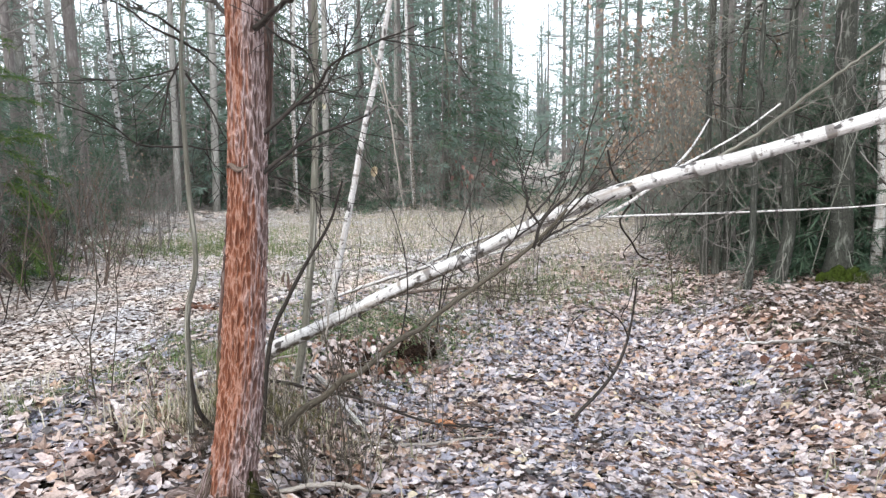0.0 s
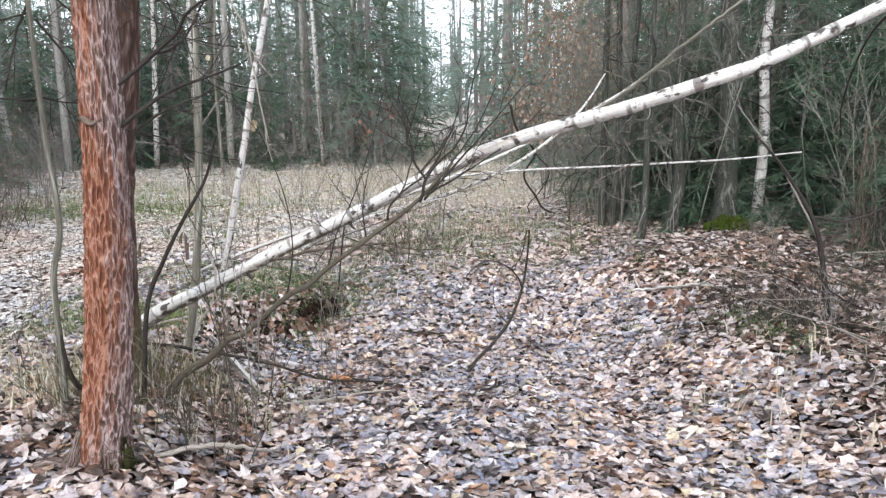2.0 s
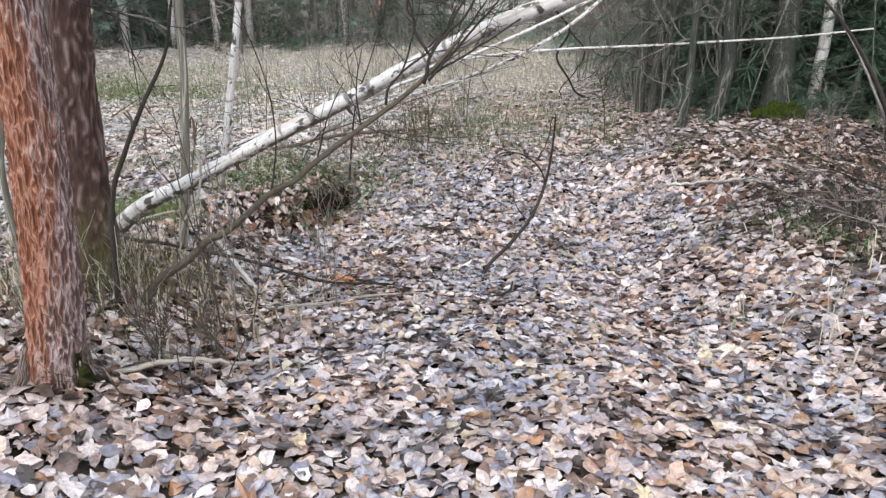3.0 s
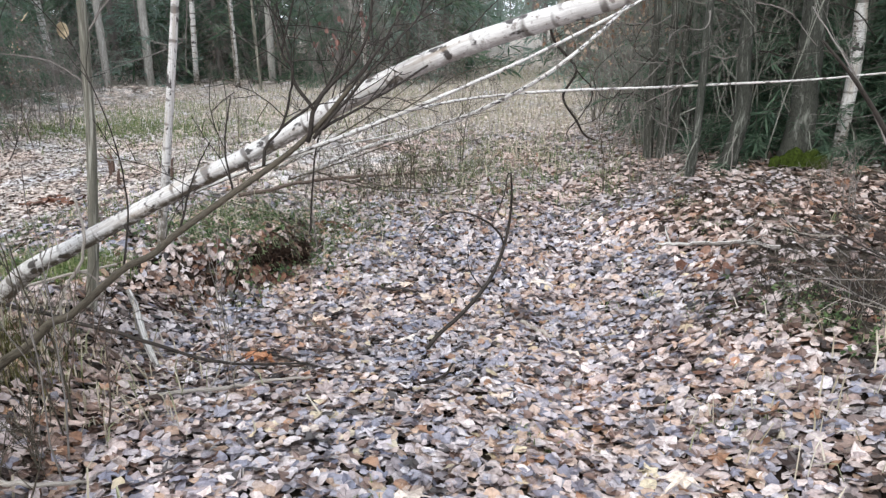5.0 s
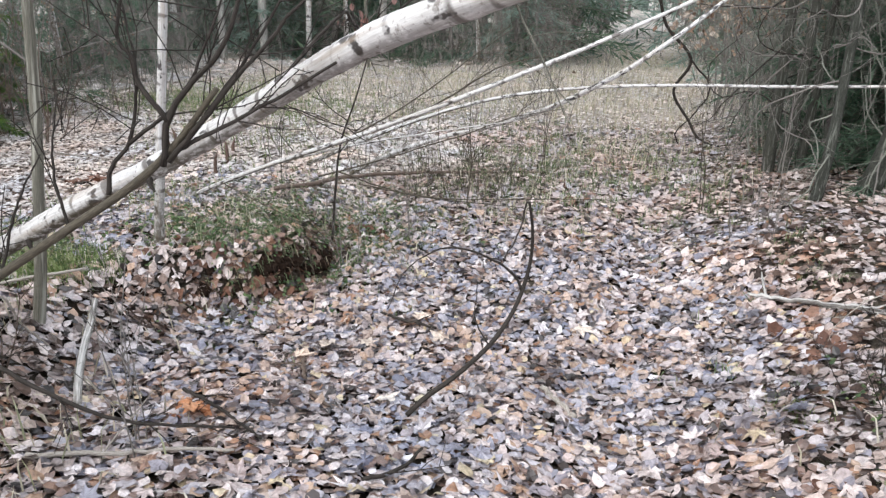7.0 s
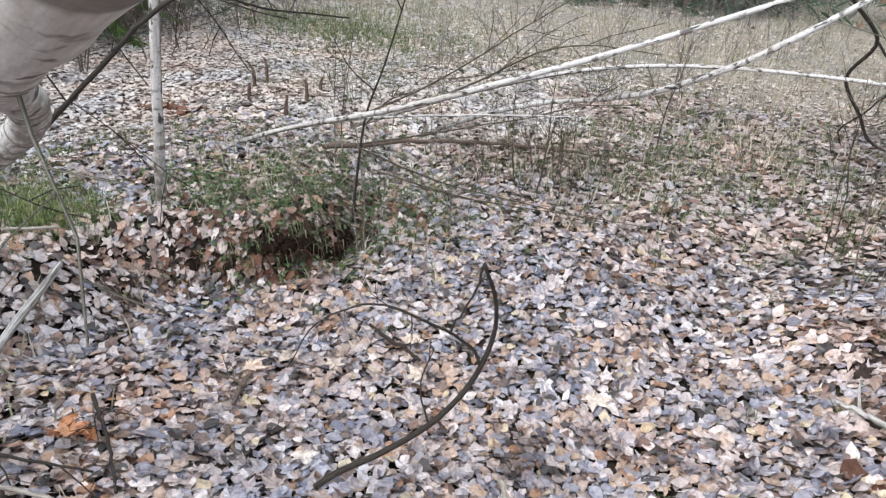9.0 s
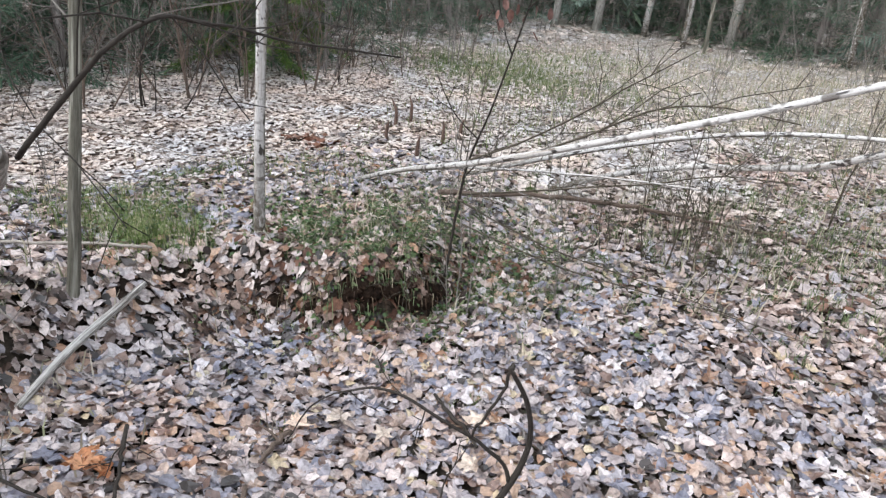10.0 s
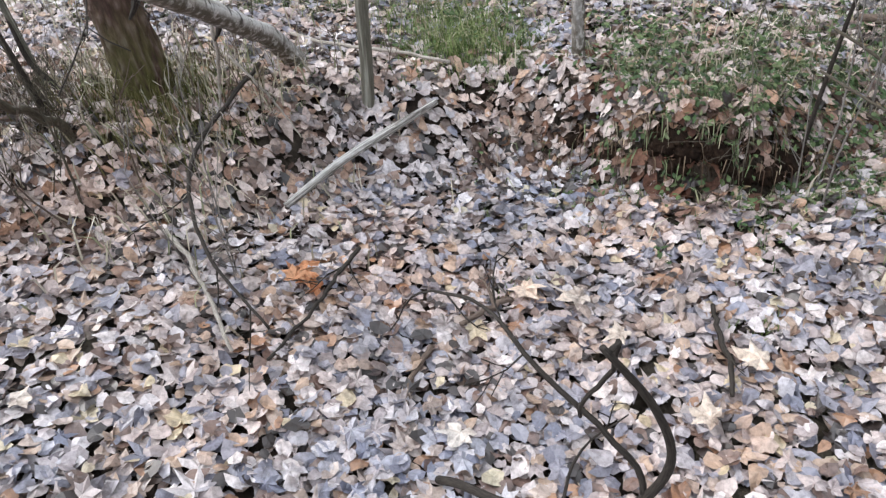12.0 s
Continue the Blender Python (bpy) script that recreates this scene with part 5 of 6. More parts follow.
tagged(part("grass_tuft", tuft, M["olive_grass"], None, smooth=False), "olive and yellowish grass round the mossy tree's foot", "grass", kind="stuff")

slim_tree = stem_thing("slim_grey_tree", "thin crooked grey sapling with a fan of bare branches", "tree",
                       [(-0.72, 3.6, 0.3), (-0.7, 3.6, 0.65), (-0.69, 3.6, 0.99), (-0.64, 3.6, 1.2), (-0.65, 3.6, 1.52), (-0.65, 3.6, 1.84), (-0.64, 3.6, 2.08), (-0.58, 3.6, 2.5), (-0.55, 3.65, 3.4)],
                       [0.014, 0.0115, 0.010, 0.008, 0.004], M["green_bark"], 12, 60)
for i, (pts, r) in enumerate((
        ([(-0.64, 3.6, 2.07), (-0.7, 3.5, 2.11), (-0.74, 3.4, 2.16), (-0.8, 3.3, 2.2)], (0.007, 0.003)),
        ([(-0.64, 3.6, 2.07), (-0.6, 3.7, 2.03), (-0.57, 3.8, 1.97)], (0.007, 0.003)),
        ([(-0.64, 3.6, 2.02), (-0.7, 3.6, 1.91), (-0.71, 3.5, 1.7)], (0.006, 0.004)),
        ([(-0.64, 3.6, 2.1), (-0.67, 3.5, 2.14), (-0.76, 3.5, 2.19), (-0.78, 3.4, 2.26)], (0.007, 0.003)),
        ([(-0.63, 3.6, 1.95), (-0.59, 3.7, 1.83), (-0.56, 3.75, 1.72)], (0.006, 0.003)),
        ([(-0.66, 3.6, 1.67), (-0.78, 3.5, 1.68), (-0.86, 3.4, 1.77), (-0.97, 3.3, 1.83)], (0.006, 0.003)),
        ([(-0.66, 3.6, 1.68), (-0.62, 3.7, 1.66), (-0.55, 3.8, 1.65)], (0.005, 0.002)),
        ([(-0.65, 3.6, 1.97), (-0.86, 3.6, 1.93), (-1.0, 3.5, 1.93)], (0.005, 0.002)))):
    limb(slim_tree, "branch", pts, (r[0] * 0.8, r[1] * 0.7), M["dark_twig"], 12, 6, 6, 130 + i, 0.2)

# ---- the fallen birch across the track ----
birch_line = [(-1.12, 4.54, 0.20), (-0.95, 4.53, 0.36), (-0.68, 4.495, 0.57), (-0.47, 4.485, 0.675), (-0.28, 4.48, 0.77), (0.04, 4.465, 0.93), (0.367, 4.455, 1.085), (0.66, 4.43, 1.235), (0.82, 4.38, 1.315), (1.0, 4.29, 1.40), (1.2, 4.17, 1.483), (1.4, 4.07, 1.55), (1.6, 3.98, 1.61), (1.85, 3.89, 1.695), (2.15, 3.83, 1.805), (2.6, 3.78, 2.02), (3.4, 3.65, 2.4), (4.4, 3.4, 2.8), (5.6, 3.2, 3.1)]
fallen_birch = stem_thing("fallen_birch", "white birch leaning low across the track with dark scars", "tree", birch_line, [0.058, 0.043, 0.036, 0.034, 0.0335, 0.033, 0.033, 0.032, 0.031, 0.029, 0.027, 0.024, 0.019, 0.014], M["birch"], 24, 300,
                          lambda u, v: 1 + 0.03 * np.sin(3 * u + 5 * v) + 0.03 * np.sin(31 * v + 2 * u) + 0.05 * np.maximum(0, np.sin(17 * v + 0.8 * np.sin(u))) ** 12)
for k, (q, ln) in enumerate(((0.24, 0.02), (0.33, 0.025))):
    st = Mesher()
    at = spline(birch_line, 200)[int(q * 200)]
    tube(st, spline([at + [0, -0.02, -0.025], at + [0.01, -0.03, -0.045], at + [0.03, -0.04, -0.05 - ln * 0.4]], 6), [0.011, 0.007, 0.003], 7)
    part("branch_stub", st, M["dark_twig"], fallen_birch)
limb(fallen_birch, "branch", [(1.40, 4.09, 1.545), (1.53, 4.01, 1.63), (1.63, 3.95, 1.705), (1.815, 3.93, 1.858), (1.94, 3.92, 1.957), (2.04, 3.91, 2.035), (2.4, 3.86, 2.31), (3.0, 3.75, 2.75)], (0.0095, 0.004), M["green_bark"], 30, 8, 5, 150, 0.25)
limb(fallen_birch, "branch", [(0.66, 4.48, 1.235), (0.78, 4.54, 1.36), (0.86, 4.6, 1.46), (0.9, 4.68, 1.52), (0.88, 4.76, 1.51), (0.84, 4.86, 1.49), (0.82, 5.03, 1.45), (0.83, 5.29, 1.41)], (0.0062, 0.002), M["dark_twig"], 26, 7, 9, 151, 0.3)
limb(fallen_birch, "branch", [(2.75, 3.80, 2.1), (2.9, 4.4, 1.95), (3.1, 4.9, 1.65), (3.4, 5.4, 1.45)], (0.008, 0.003), M["dark_twig"], 20, 6, 6, 152, 0.35)
limb(fallen_birch, "branch", [(3.0, 3.74, 2.22), (3.2, 4.3, 2.1), (3.6, 4.9, 1.8)], (0.008, 0.003), M["dark_twig"], 16, 6, 6, 153, 0.4)

# ---- thin birch stems fallen beyond it ----
thin_a = stem_thing("thin_birch_stem", "thin white birch stem leaning up from the grassy bank", "fallen stem",
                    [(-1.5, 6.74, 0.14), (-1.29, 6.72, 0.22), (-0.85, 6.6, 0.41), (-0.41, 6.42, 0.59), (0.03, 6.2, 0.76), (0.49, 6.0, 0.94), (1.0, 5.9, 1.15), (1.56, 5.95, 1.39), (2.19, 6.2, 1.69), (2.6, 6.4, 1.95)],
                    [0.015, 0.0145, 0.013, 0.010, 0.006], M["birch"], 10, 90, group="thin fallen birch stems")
for k, (pts, r) in enumerate((([(0.25, 6.1, 0.85), (0.474, 6.2, 0.978), (0.696, 6.25, 1.132), (0.892, 6.25, 1.278), (1.1, 6.25, 1.42)], (0.005, 0.0018)), ([(0.60, 6.0, 0.98), (0.797, 6.1, 1.083), (0.942, 6.15, 1.178), (1.072, 6.15, 1.247), (1.25, 6.15, 1.287), (1.5, 6.1, 1.30)], (0.005, 0.0018)),
                              ([(-0.2, 6.6, 0.48), (0.04, 6.8, 0.53), (0.34, 6.9, 0.625), (0.684, 6.9, 0.745), (0.967, 6.9, 0.865), (1.3, 6.8, 0.95)], (0.006, 0.002)), ([(-0.9, 6.6, 0.38), (-0.5, 6.35, 0.36), (-0.2, 6.2, 0.33), (0.05, 6.1, 0.25)], (0.004, 0.0015)),
                              ([(0.1, 6.25, 0.62), (0.4, 6.5, 0.45), (0.8, 6.75, 0.35), (1.2, 6.9, 0.30)], (0.005, 0.0018)), ([(0.3, 6.1, 0.6), (0.7, 6.3, 0.5), (1.2, 6.5, 0.48), (1.6, 6.55, 0.5)], (0.004, 0.0016)))):
    limb(thin_a, "twig", pts, r, M["olive_twig"], 18, 5, 7, 630 + k, 0.35)
limb(thin_a, "branch", [(-0.41, 6.42, 0.59), (0.1, 6.5, 0.72), (0.6, 6.55, 0.82), (1.1, 6.5, 0.92)], (0.008, 0.003), M["birch"], 20, 6, 12, 160, 0.45)
stem_thing("thin_birch_stem", "thin white birch stem hanging in an upward bow", "fallen stem",
                    [(-0.50, 7.75, 0.20), (-0.32, 8.25, 0.27), (0.05, 8.55, 0.38), (0.44, 8.37, 0.51), (0.77, 8.02, 0.66), (1.07, 7.62, 0.81), (1.35, 7.27, 0.98), (1.63, 7.08, 1.16), (1.91, 7.11, 1.37), (2.21, 7.4, 1.61), (2.53, 8.0, 1.9)],
                    [0.021, 0.020, 0.018, 0.014, 0.008], M["birch"], 10, 90, group="thin fallen birch stems")
stem_thing("thin_birch_stem", "long thin pale stem stretched level towards the wood", "fallen stem",
                    [(-0.35, 6.75, 0.52), (0.02, 7.37, 0.66), (0.44, 7.95, 0.77), (0.92, 8.3, 0.84), (1.46, 8.47, 0.88), (2.03, 8.48, 0.91), (2.62, 8.35, 0.94), (3.21, 8.12, 0.99), (3.78, 7.82, 1.05), (4.31, 7.48, 1.14)],
                    [0.014, 0.0135, 0.0125, 0.011, 0.007], M["birch"], 8, 80, group="thin fallen birch stems")

# ---- the dark willow bent over the birch ----
willow = stem_thing("bent_willow", "bent olive-dark willow stem lying against the birch", "shrub",
                    [(-0.41, 3.73, 0.28), (-0.37, 3.77, 0.42), (-0.30, 3.80, 0.51), (-0.19, 3.81, 0.58), (-0.11, 3.82, 0.655), (-0.03, 3.83, 0.69), (0.14, 3.87, 0.828), (0.23, 3.90, 0.87), (0.31, 3.94, 0.935), (0.48, 4.0, 1.05), (0.63, 4.05, 1.15), (0.75, 4.07, 1.25), (0.87, 4.08, 1.38)],
                    [0.025, 0.018, 0.0145, 0.0125, 0.011, 0.011, 0.0095, 0.006], M["olive_twig"], 10, 70, trunk_name="stem")
for i, (pts, r) in enumerate((
        ([(0.72, 4.06, 1.205), (0.748, 4.06, 1.30), (0.80, 4.07, 1.38), (0.874, 4.08, 1.44), (0.928, 4.09, 1.54), (0.95, 4.1, 1.68), (1.0, 4.12, 1.85)], (0.0085, 0.0025)),
        ([(0.75, 4.06, 1.306), (0.697, 4.05, 1.391), (0.691, 4.05, 1.441), (0.669, 4.04, 1.482), (0.70, 4.04, 1.577), (0.73, 4.05, 1.70)], (0.0065, 0.002)),
        ([(0.575, 4.04, 1.13), (0.585, 4.05, 1.192), (0.637, 4.06, 1.249), (0.675, 4.06, 1.347), (0.688, 4.06, 1.43), (0.66, 4.08, 1.56)], (0.006, 0.002)),
        ([(0.74, 4.06, 1.216), (0.84, 4.08, 1.324), (0.942, 4.10, 1.433), (1.06, 4.14, 1.56), (1.2, 4.2, 1.72)], (0.007, 0.002)),
        ([(0.637, 4.06, 1.249), (0.763, 4.08, 1.343), (0.839, 4.10, 1.465), (0.90, 4.12, 1.60)], (0.005, 0.002)),
        ([(0.66, 4.06, 1.175), (0.77, 4.09, 1.263), (0.878, 4.12, 1.39), (0.96, 4.14, 1.50), (1.05, 4.18, 1.66)], (0.006, 0.002)),
        ([(0.75, 4.07, 1.24), (0.85, 4.10, 1.29), (0.98, 4.16, 1.36), (1.15, 4.22, 1.47), (1.32, 4.3, 1.63)], (0.006, 0.002)),
        ([(0.48, 4.0, 1.05), (0.47, 4.0, 1.2), (0.50, 4.02, 1.36)], (0.004, 0.0015)),
        ([(0.14, 3.87, 0.82), (0.17, 3.9, 1.0), (0.16, 3.92, 1.2), (0.10, 3.94, 1.40), (0.03, 3.955, 1.585)], (0.004, 0.0010)),
        ([(0.31, 3.94, 0.93), (0.36, 3.98, 1.1), (0.42, 4.02, 1.22)], (0.004, 0.0015)))):
    limb(willow, "branch", pts, r, M["dark_twig"], 20, 6, 6 if r[0] > 0.005 else 3, 170 + i, 0.24)

# ---- saplings on the bank ----
white_sapling = stem_thing("birch_sapling", "young white birch standing on the grassy bank", "birch",
                           [(-0.77, 5.735, 0.12), (-0.71, 5.71, 0.42), (-0.65, 5.69, 0.64), (-0.59, 5.67, 0.89), (-0.52, 5.65, 1.17), (-0.45, 5.63, 1.46), (-0.38, 5.62, 1.78), (-0.29, 5.61, 2.11), (-0.21, 5.6, 2.47), (0.0, 5.6, 3.6), (0.1, 5.6, 5.0)],
                           [0.030, 0.025, 0.023, 0.022, 0.020, 0.017, 0.009], M["birch"], 12, 90)
for i in range(7):
    rg = np.random.default_rng(190 + i)
    s = 1.5 + 0.28 * i
    at = np.array([np.interp(s, [0.9, 2.47, 3.6], c) for c in ((-0.59, -0.21, 0.0), (5.67, 5.6, 5.6), (0.89, 2.47, 3.6))])
    limb(white_sapling, "branch", [at, at + rg.normal(0, 0.12, 3) + [0, 0, 0.02], at + rg.normal(0, 0.3, 3) - [0, 0, 0.2]], (0.006, 0.002), M["fine_twig"], 10, 5, 4, 200 + i, 0.2)
green_sapling = stem_thing("grey_green_sapling", "straight grey-green sapling on the bank", "tree",
                           [(-0.68, 4.81, 0.12), (-0.63, 4.85, 0.43), (-0.6, 4.87, 0.64), (-0.58, 4.9, 0.87), (-0.56, 4.93, 1.11), (-0.55, 4.96, 1.36), (-0.54, 4.99, 1.62), (-0.54, 5.02, 1.89), (-0.54, 5.06, 2.17), (-0.54, 5.1, 3.6)],
                           [0.027, 0.024, 0.022, 0.021, 0.018, 0.01], M["green_bark"], 12, 70)
limb(green_sapling, "branch", [(-0.55, 4.96, 1.3), (-0.7, 4.9, 1.42), (-0.95, 4.8, 1.46)], (0.005, 0.002), M["fine_twig"], 12, 5, 4, 210, 0.22)
limb(green_sapling, "branch", [(-0.575, 4.91, 0.98), (-0.51, 5.02, 0.94), (-0.41, 5.11, 0.91), (-0.32, 5.21, 0.87), (-0.2, 5.3, 0.87)], (0.004, 0.0018), M["pale_twig"], 16, 5, 2, 211, 0.2)
limb(green_sapling, "branch", [(-0.55, 4.98, 1.5), (-0.42, 5.0, 1.66), (-0.3, 5.1, 1.74)], (0.005, 0.002), M["fine_twig"], 10, 5, 3, 212, 0.2)

# ---- loose wood on the track ----
curved = stem_thing("curved_branch", "dark bare branch curving up out of the leaves", "branch",
                    [(0.98, 4.92, 0.03), (1.04, 4.97, 0.09), (1.14, 5.05, 0.16), (1.25, 5.15, 0.26), (1.32, 5.23, 0.37), (1.36, 5.27, 0.49), (1.38, 5.28, 0.61), (1.385, 5.24, 0.74), (1.38, 5.17, 0.86)],
                    [0.0105, 0.0105, 0.0095, 0.0085, 0.0065, 0.0048], M["dark_twig"], 10, 60, trunk_name="stem")
limb(curved, "twig", [(1.35, 5.26, 0.47), (1.33, 5.25, 0.52), (1.28, 5.187, 0.598), (1.2, 5.108, 0.665), (1.12, 5.068, 0.69), (1.05, 5.01, 0.684), (0.97, 4.94, 0.62), (0.93, 4.88, 0.50)], (0.0062, 0.0016), M["dark_twig"], 24, 6, 3, 220, 0.12)
limb(curved, "twig", [(1.38, 5.18, 0.852), (1.365, 5.195, 0.848), (1.355, 5.19, 0.78), (1.33, 5.165, 0.70), (1.29, 5.17, 0.62)], (0.0042, 0.003), M["dark_twig"], 16, 6, 0, 221)
limb(curved, "twig", [(1.25, 5.15, 0.26), (1.18, 5.2, 0.34), (1.16, 5.3, 0.42)], (0.004, 0.0015), M["dark_twig"], 10, 5, 1, 222, 0.1)
log = stem_thing("weathered_log", "short grey weathered log lying in the leaves", "log", [(-0.17, 4.49, 0.125), (-0.30, 4.65, 0.165), (-0.40, 4.79, 0.19), (-0.50, 4.94, 0.21), (-0.62, 5.10, 0.225)], [0.014, 0.017, 0.0165, 0.013], M["pale_log"], 12, 30,
                 lambda u, v: 1 + 0.06 * np.sin(4 * u + 9 * v) + 0.05 * np.sin(7 * u))


def stick(label, pts, radii, mat, rings=24, twigs=0, seed=0, sides=8, lift=None):
    thing = tagged(new("fallen_stick"), label, "stick", "fallen sticks")
    mk = Mesher()
    rg = np.random.default_rng(seed)
    p = spline(pts, rings)
    if lift is not None:
        p[:, 2] = np.maximum(p[:, 2] * 0 + ground_z(p[:, 0], p[:, 1]) + lift, ground_z(p[:, 0], p[:, 1]) + radii[0])
    p[1:-1] += rg.normal(0, radii[-1] * 0.5, (rings - 2, 3))
    tube(mk, p, radii, sides)
    for _ in range(twigs):
        i = rg.integers(2, rings - 1)
        branching(mk, rg, p[i], p[min(i + 1, rings - 1)] - p[i - 1] + rg.normal(0, 0.05, 3), 0.22 * rg.uniform(0.5, 1.3), radii[-1] * 0.7, 1, 3, 0.8, 4, 0.25, 0.1)
    part("stem", mk, mat, thing)
    return thing


stick("pale forked stick lying by the orange leaf", [(0.0, 4.12, 0), (0.12, 4.2, 0), (0.26, 4.27, 0), (0.42, 4.34, 0), (0.56, 4.40, 0)], [0.009, 0.008, 0.005], M["pale_twig"], 20, 2, 301, lift=0.05)
stick("dark thin stick lying across the leaves", [(-0.75, 4.42, 0.44), (-0.14, 4.25, 0.40), (0.2, 4.30, 0.27), (0.5, 4.5, 0.16)], [0.009, 0.007, 0.004], M["dark_twig"], 26, 5, 302)
stick("dark crooked stick beside the orange leaf", [(0.10, 4.75, 0), (0.26, 4.68, 0), (0.42, 4.60, 0), (0.60, 4.50, 0)], [0.008, 0.006, 0.005], M["dark_twig"], 20, 2, 303, lift=0.055)
stick("grey broken stick on the sloping bank", [(2.34, 6.24, 0), (2.48, 6.15, 0), (2.70, 5.98, 0), (2.93, 5.79, 0)], [0.008, 0.012, 0.013, 0.011], M["pale_log"], 22, 2, 304, lift=0.06)
stick("short pale stick in the rut", [(1.45, 5.30, 0), (1.53, 5.22, 0), (1.61, 5.13, 0)], [0.013, 0.011], M["pale_twig"], 12, 0, 305, lift=0.04)
stick("pale straight stick below the birch foot", [(-1.24, 4.50, 0.37), (-1.07, 4.68, 0.36), (-0.90, 4.93, 0.355), (-0.71, 5.18, 0.345)], [0.009, 0.007], M["pale_twig"], 16, 0, 306)
stick("long dark dead branch lying beyond the bank", [(-0.70, 6.9, 0.28), (-0.33, 7.5, 0.25), (0.05, 8.0, 0.19), (0.55, 8.35, 0.14), (1.1, 8.6, 0.12)], [0.017, 0.014, 0.008], M["twig"], 30, 6, 307)
stick("crooked pale root-like stick by the tree's foot", [(-0.50, 3.97, 0.33), (-0.62, 4.03, 0.40), (-0.72, 4.1, 0.43), (-0.78, 4.12, 0.52)], [0.014, 0.012, 0.009], M["pale_twig"], 18, 1, 308)
stick("pale crooked branch beside the red tree", [(-0.22, 3.2, 0.45), (-0.05, 3.3, 0.44), (0.08, 3.38, 0.38), (0.15, 3.5, 0.30)], [0.010, 0.008, 0.005], M["pale_twig"], 18, 2, 309)
stick("broken twig half buried in the leaves", [(0.55, 4.95, 0), (0.66, 4.88, 0), (0.76, 4.86, 0)], [0.009, 0.006], M["twig"], 10, 0, 310, lift=0.04)
stick("dark twig lying among maple leaves", [(1.02, 4.40, 0), (1.10, 4.52, 0), (1.13, 4.66, 0)], [0.008, 0.005], M["dark_twig"], 10, 1, 311, lift=0.05)
stick("dark crooked stick among the leaves", [(0.53, 5.79, 0), (0.63, 5.765, 0), (0.74, 5.75, 0), (0.86, 5.70, 0)], [0.007, 0.009, 0.006], M["dark_twig"], 16, 1, 312, lift=0.05)
stick("brown broken twig beside the maple leaves", [(0.48, 5.04, 0), (0.43, 5.12, 0), (0.39, 5.21, 0)], [0.008, 0.010], M["twig"], 10, 1, 313, lift=0.05)
stem_thing("dark_sapling", "dark crooked sapling at the foot of the trees", "shrub", [(-0.55, 3.72, 0.25), (-0.57, 3.70, 0.38), (-0.66, 3.66, 0.5), (-0.68, 3.6, 0.62), (-0.7, 3.6, 0.85)], [0.016, 0.013, 0.01, 0.007], M["dark_twig"], 9, 30, trunk_name="stem")
stem_thing("dark_sapling", "thin dark leaning sapling behind the red tree", "shrub", [(-0.45, 3.7, 0.35), (-0.39, 3.7, 0.83), (-0.3, 3.7, 1.04), (-0.21, 3.7, 1.2), (-0.11, 3.7, 1.36), (-0.04, 3.65, 1.53)], [0.012, 0.009, 0.007, 0.004], M["dark_twig"], 8, 30, trunk_name="stem")
dangling = stem_thing("hanging_dead_branch", "black crooked dead branch hanging to the ground", "branch", [(1.75, 9.4, 1.6), (1.85, 9.55, 1.3), (2.1, 9.7, 1.0), (1.98, 9.8, 0.7), (2.15, 9.88, 0.42), (2.27, 9.9, 0.24), (2.5, 9.85, 0.17), (2.85, 9.8, 0.16)], [0.014, 0.014, 0.012, 0.01], M["dark_twig"], 8, 44, trunk_name="stem")
limb(dangling, "twig", [(2.1, 9.7, 1.0), (2.3, 9.75, 0.75), (2.2, 9.8, 0.5), (2.05, 9.85, 0.3), (2.1, 9.9, 0.15)], (0.01, 0.005), M["dark_twig"], 24, 6, 3, 230, 0.3)
# upright thin twigs along the bank
thin = [shrub(71, 0.8, 3, "thin upright bare twigs growing from the bank", "fine_twig", 0.18, 1, kids=4, name="twig_shrub", thick=0.0036), shrub(72, 0.6, 4, "small bare twigs growing from the bank", "fine_twig", 0.12, 1, kids=4, name="twig_shrub", thick=0.0035),
        shrub(73, 1.1, 2, "tall thin bare shoots on the bank", "olive_twig", 0.16, 2, kids=3, name="twig_shrub", thick=0.0042)]
plant(thin, [(0.1, 6.35), (-0.2, 6.7), (-0.1, 3.8), (0.05, 3.55), (0.35, 6.8), (0.5, 7.5), (0.8, 7.9), (-0.6, 6.9), (-0.9, 7.3), (-0.3, 7.6), (0.1, 8.2), (0.9, 8.9), (-1.4, 8.1),
             (0.25, 4.35), (-1.5, 4.2), (2.35, 7.2), (2.5, 6.8), (2.2, 7.8), (2.6, 7.5), (-1.6, 5.0)], 0.7, 1.25)

# dry pale twigs and dead stems that stand and lie about the feet of the trees on the bank
foot_twig = shrub(78, 0.6, 9, "dark tangle of thin dead twigs about the red tree's foot", "olive_twig", 0.5, 2, kids=4, name="dry_twigs", thick=0.0035)
plant([foot_twig], [(-0.12, 3.32), (-0.52, 3.38), (-0.22, 3.58), (-0.62, 3.6), (-0.42, 3.72), (-0.05, 3.55)], 0.5, 0.85)
whip = shrub(74, 0.55, 3, "pale crooked dry twigs about the tree's foot", "pale_twig", 0.25, 1, kids=4, name="dry_twigs", thick=0.0042)
bent = shrub(75, 0.42, 4, "low tangle of dead brown twigs on the bank", "twig", 0.6, 2, kids=3, name="dry_twigs", thick=0.004)
plant([whip, bent], [(-0.50, 3.80), (-0.62, 4.42), (-0.90, 4.25), (-0.28, 3.95), (-0.85, 3.70), (-0.72, 4.70), (-0.33, 3.62), (-1.05, 4.0)], 0.7, 1.25)
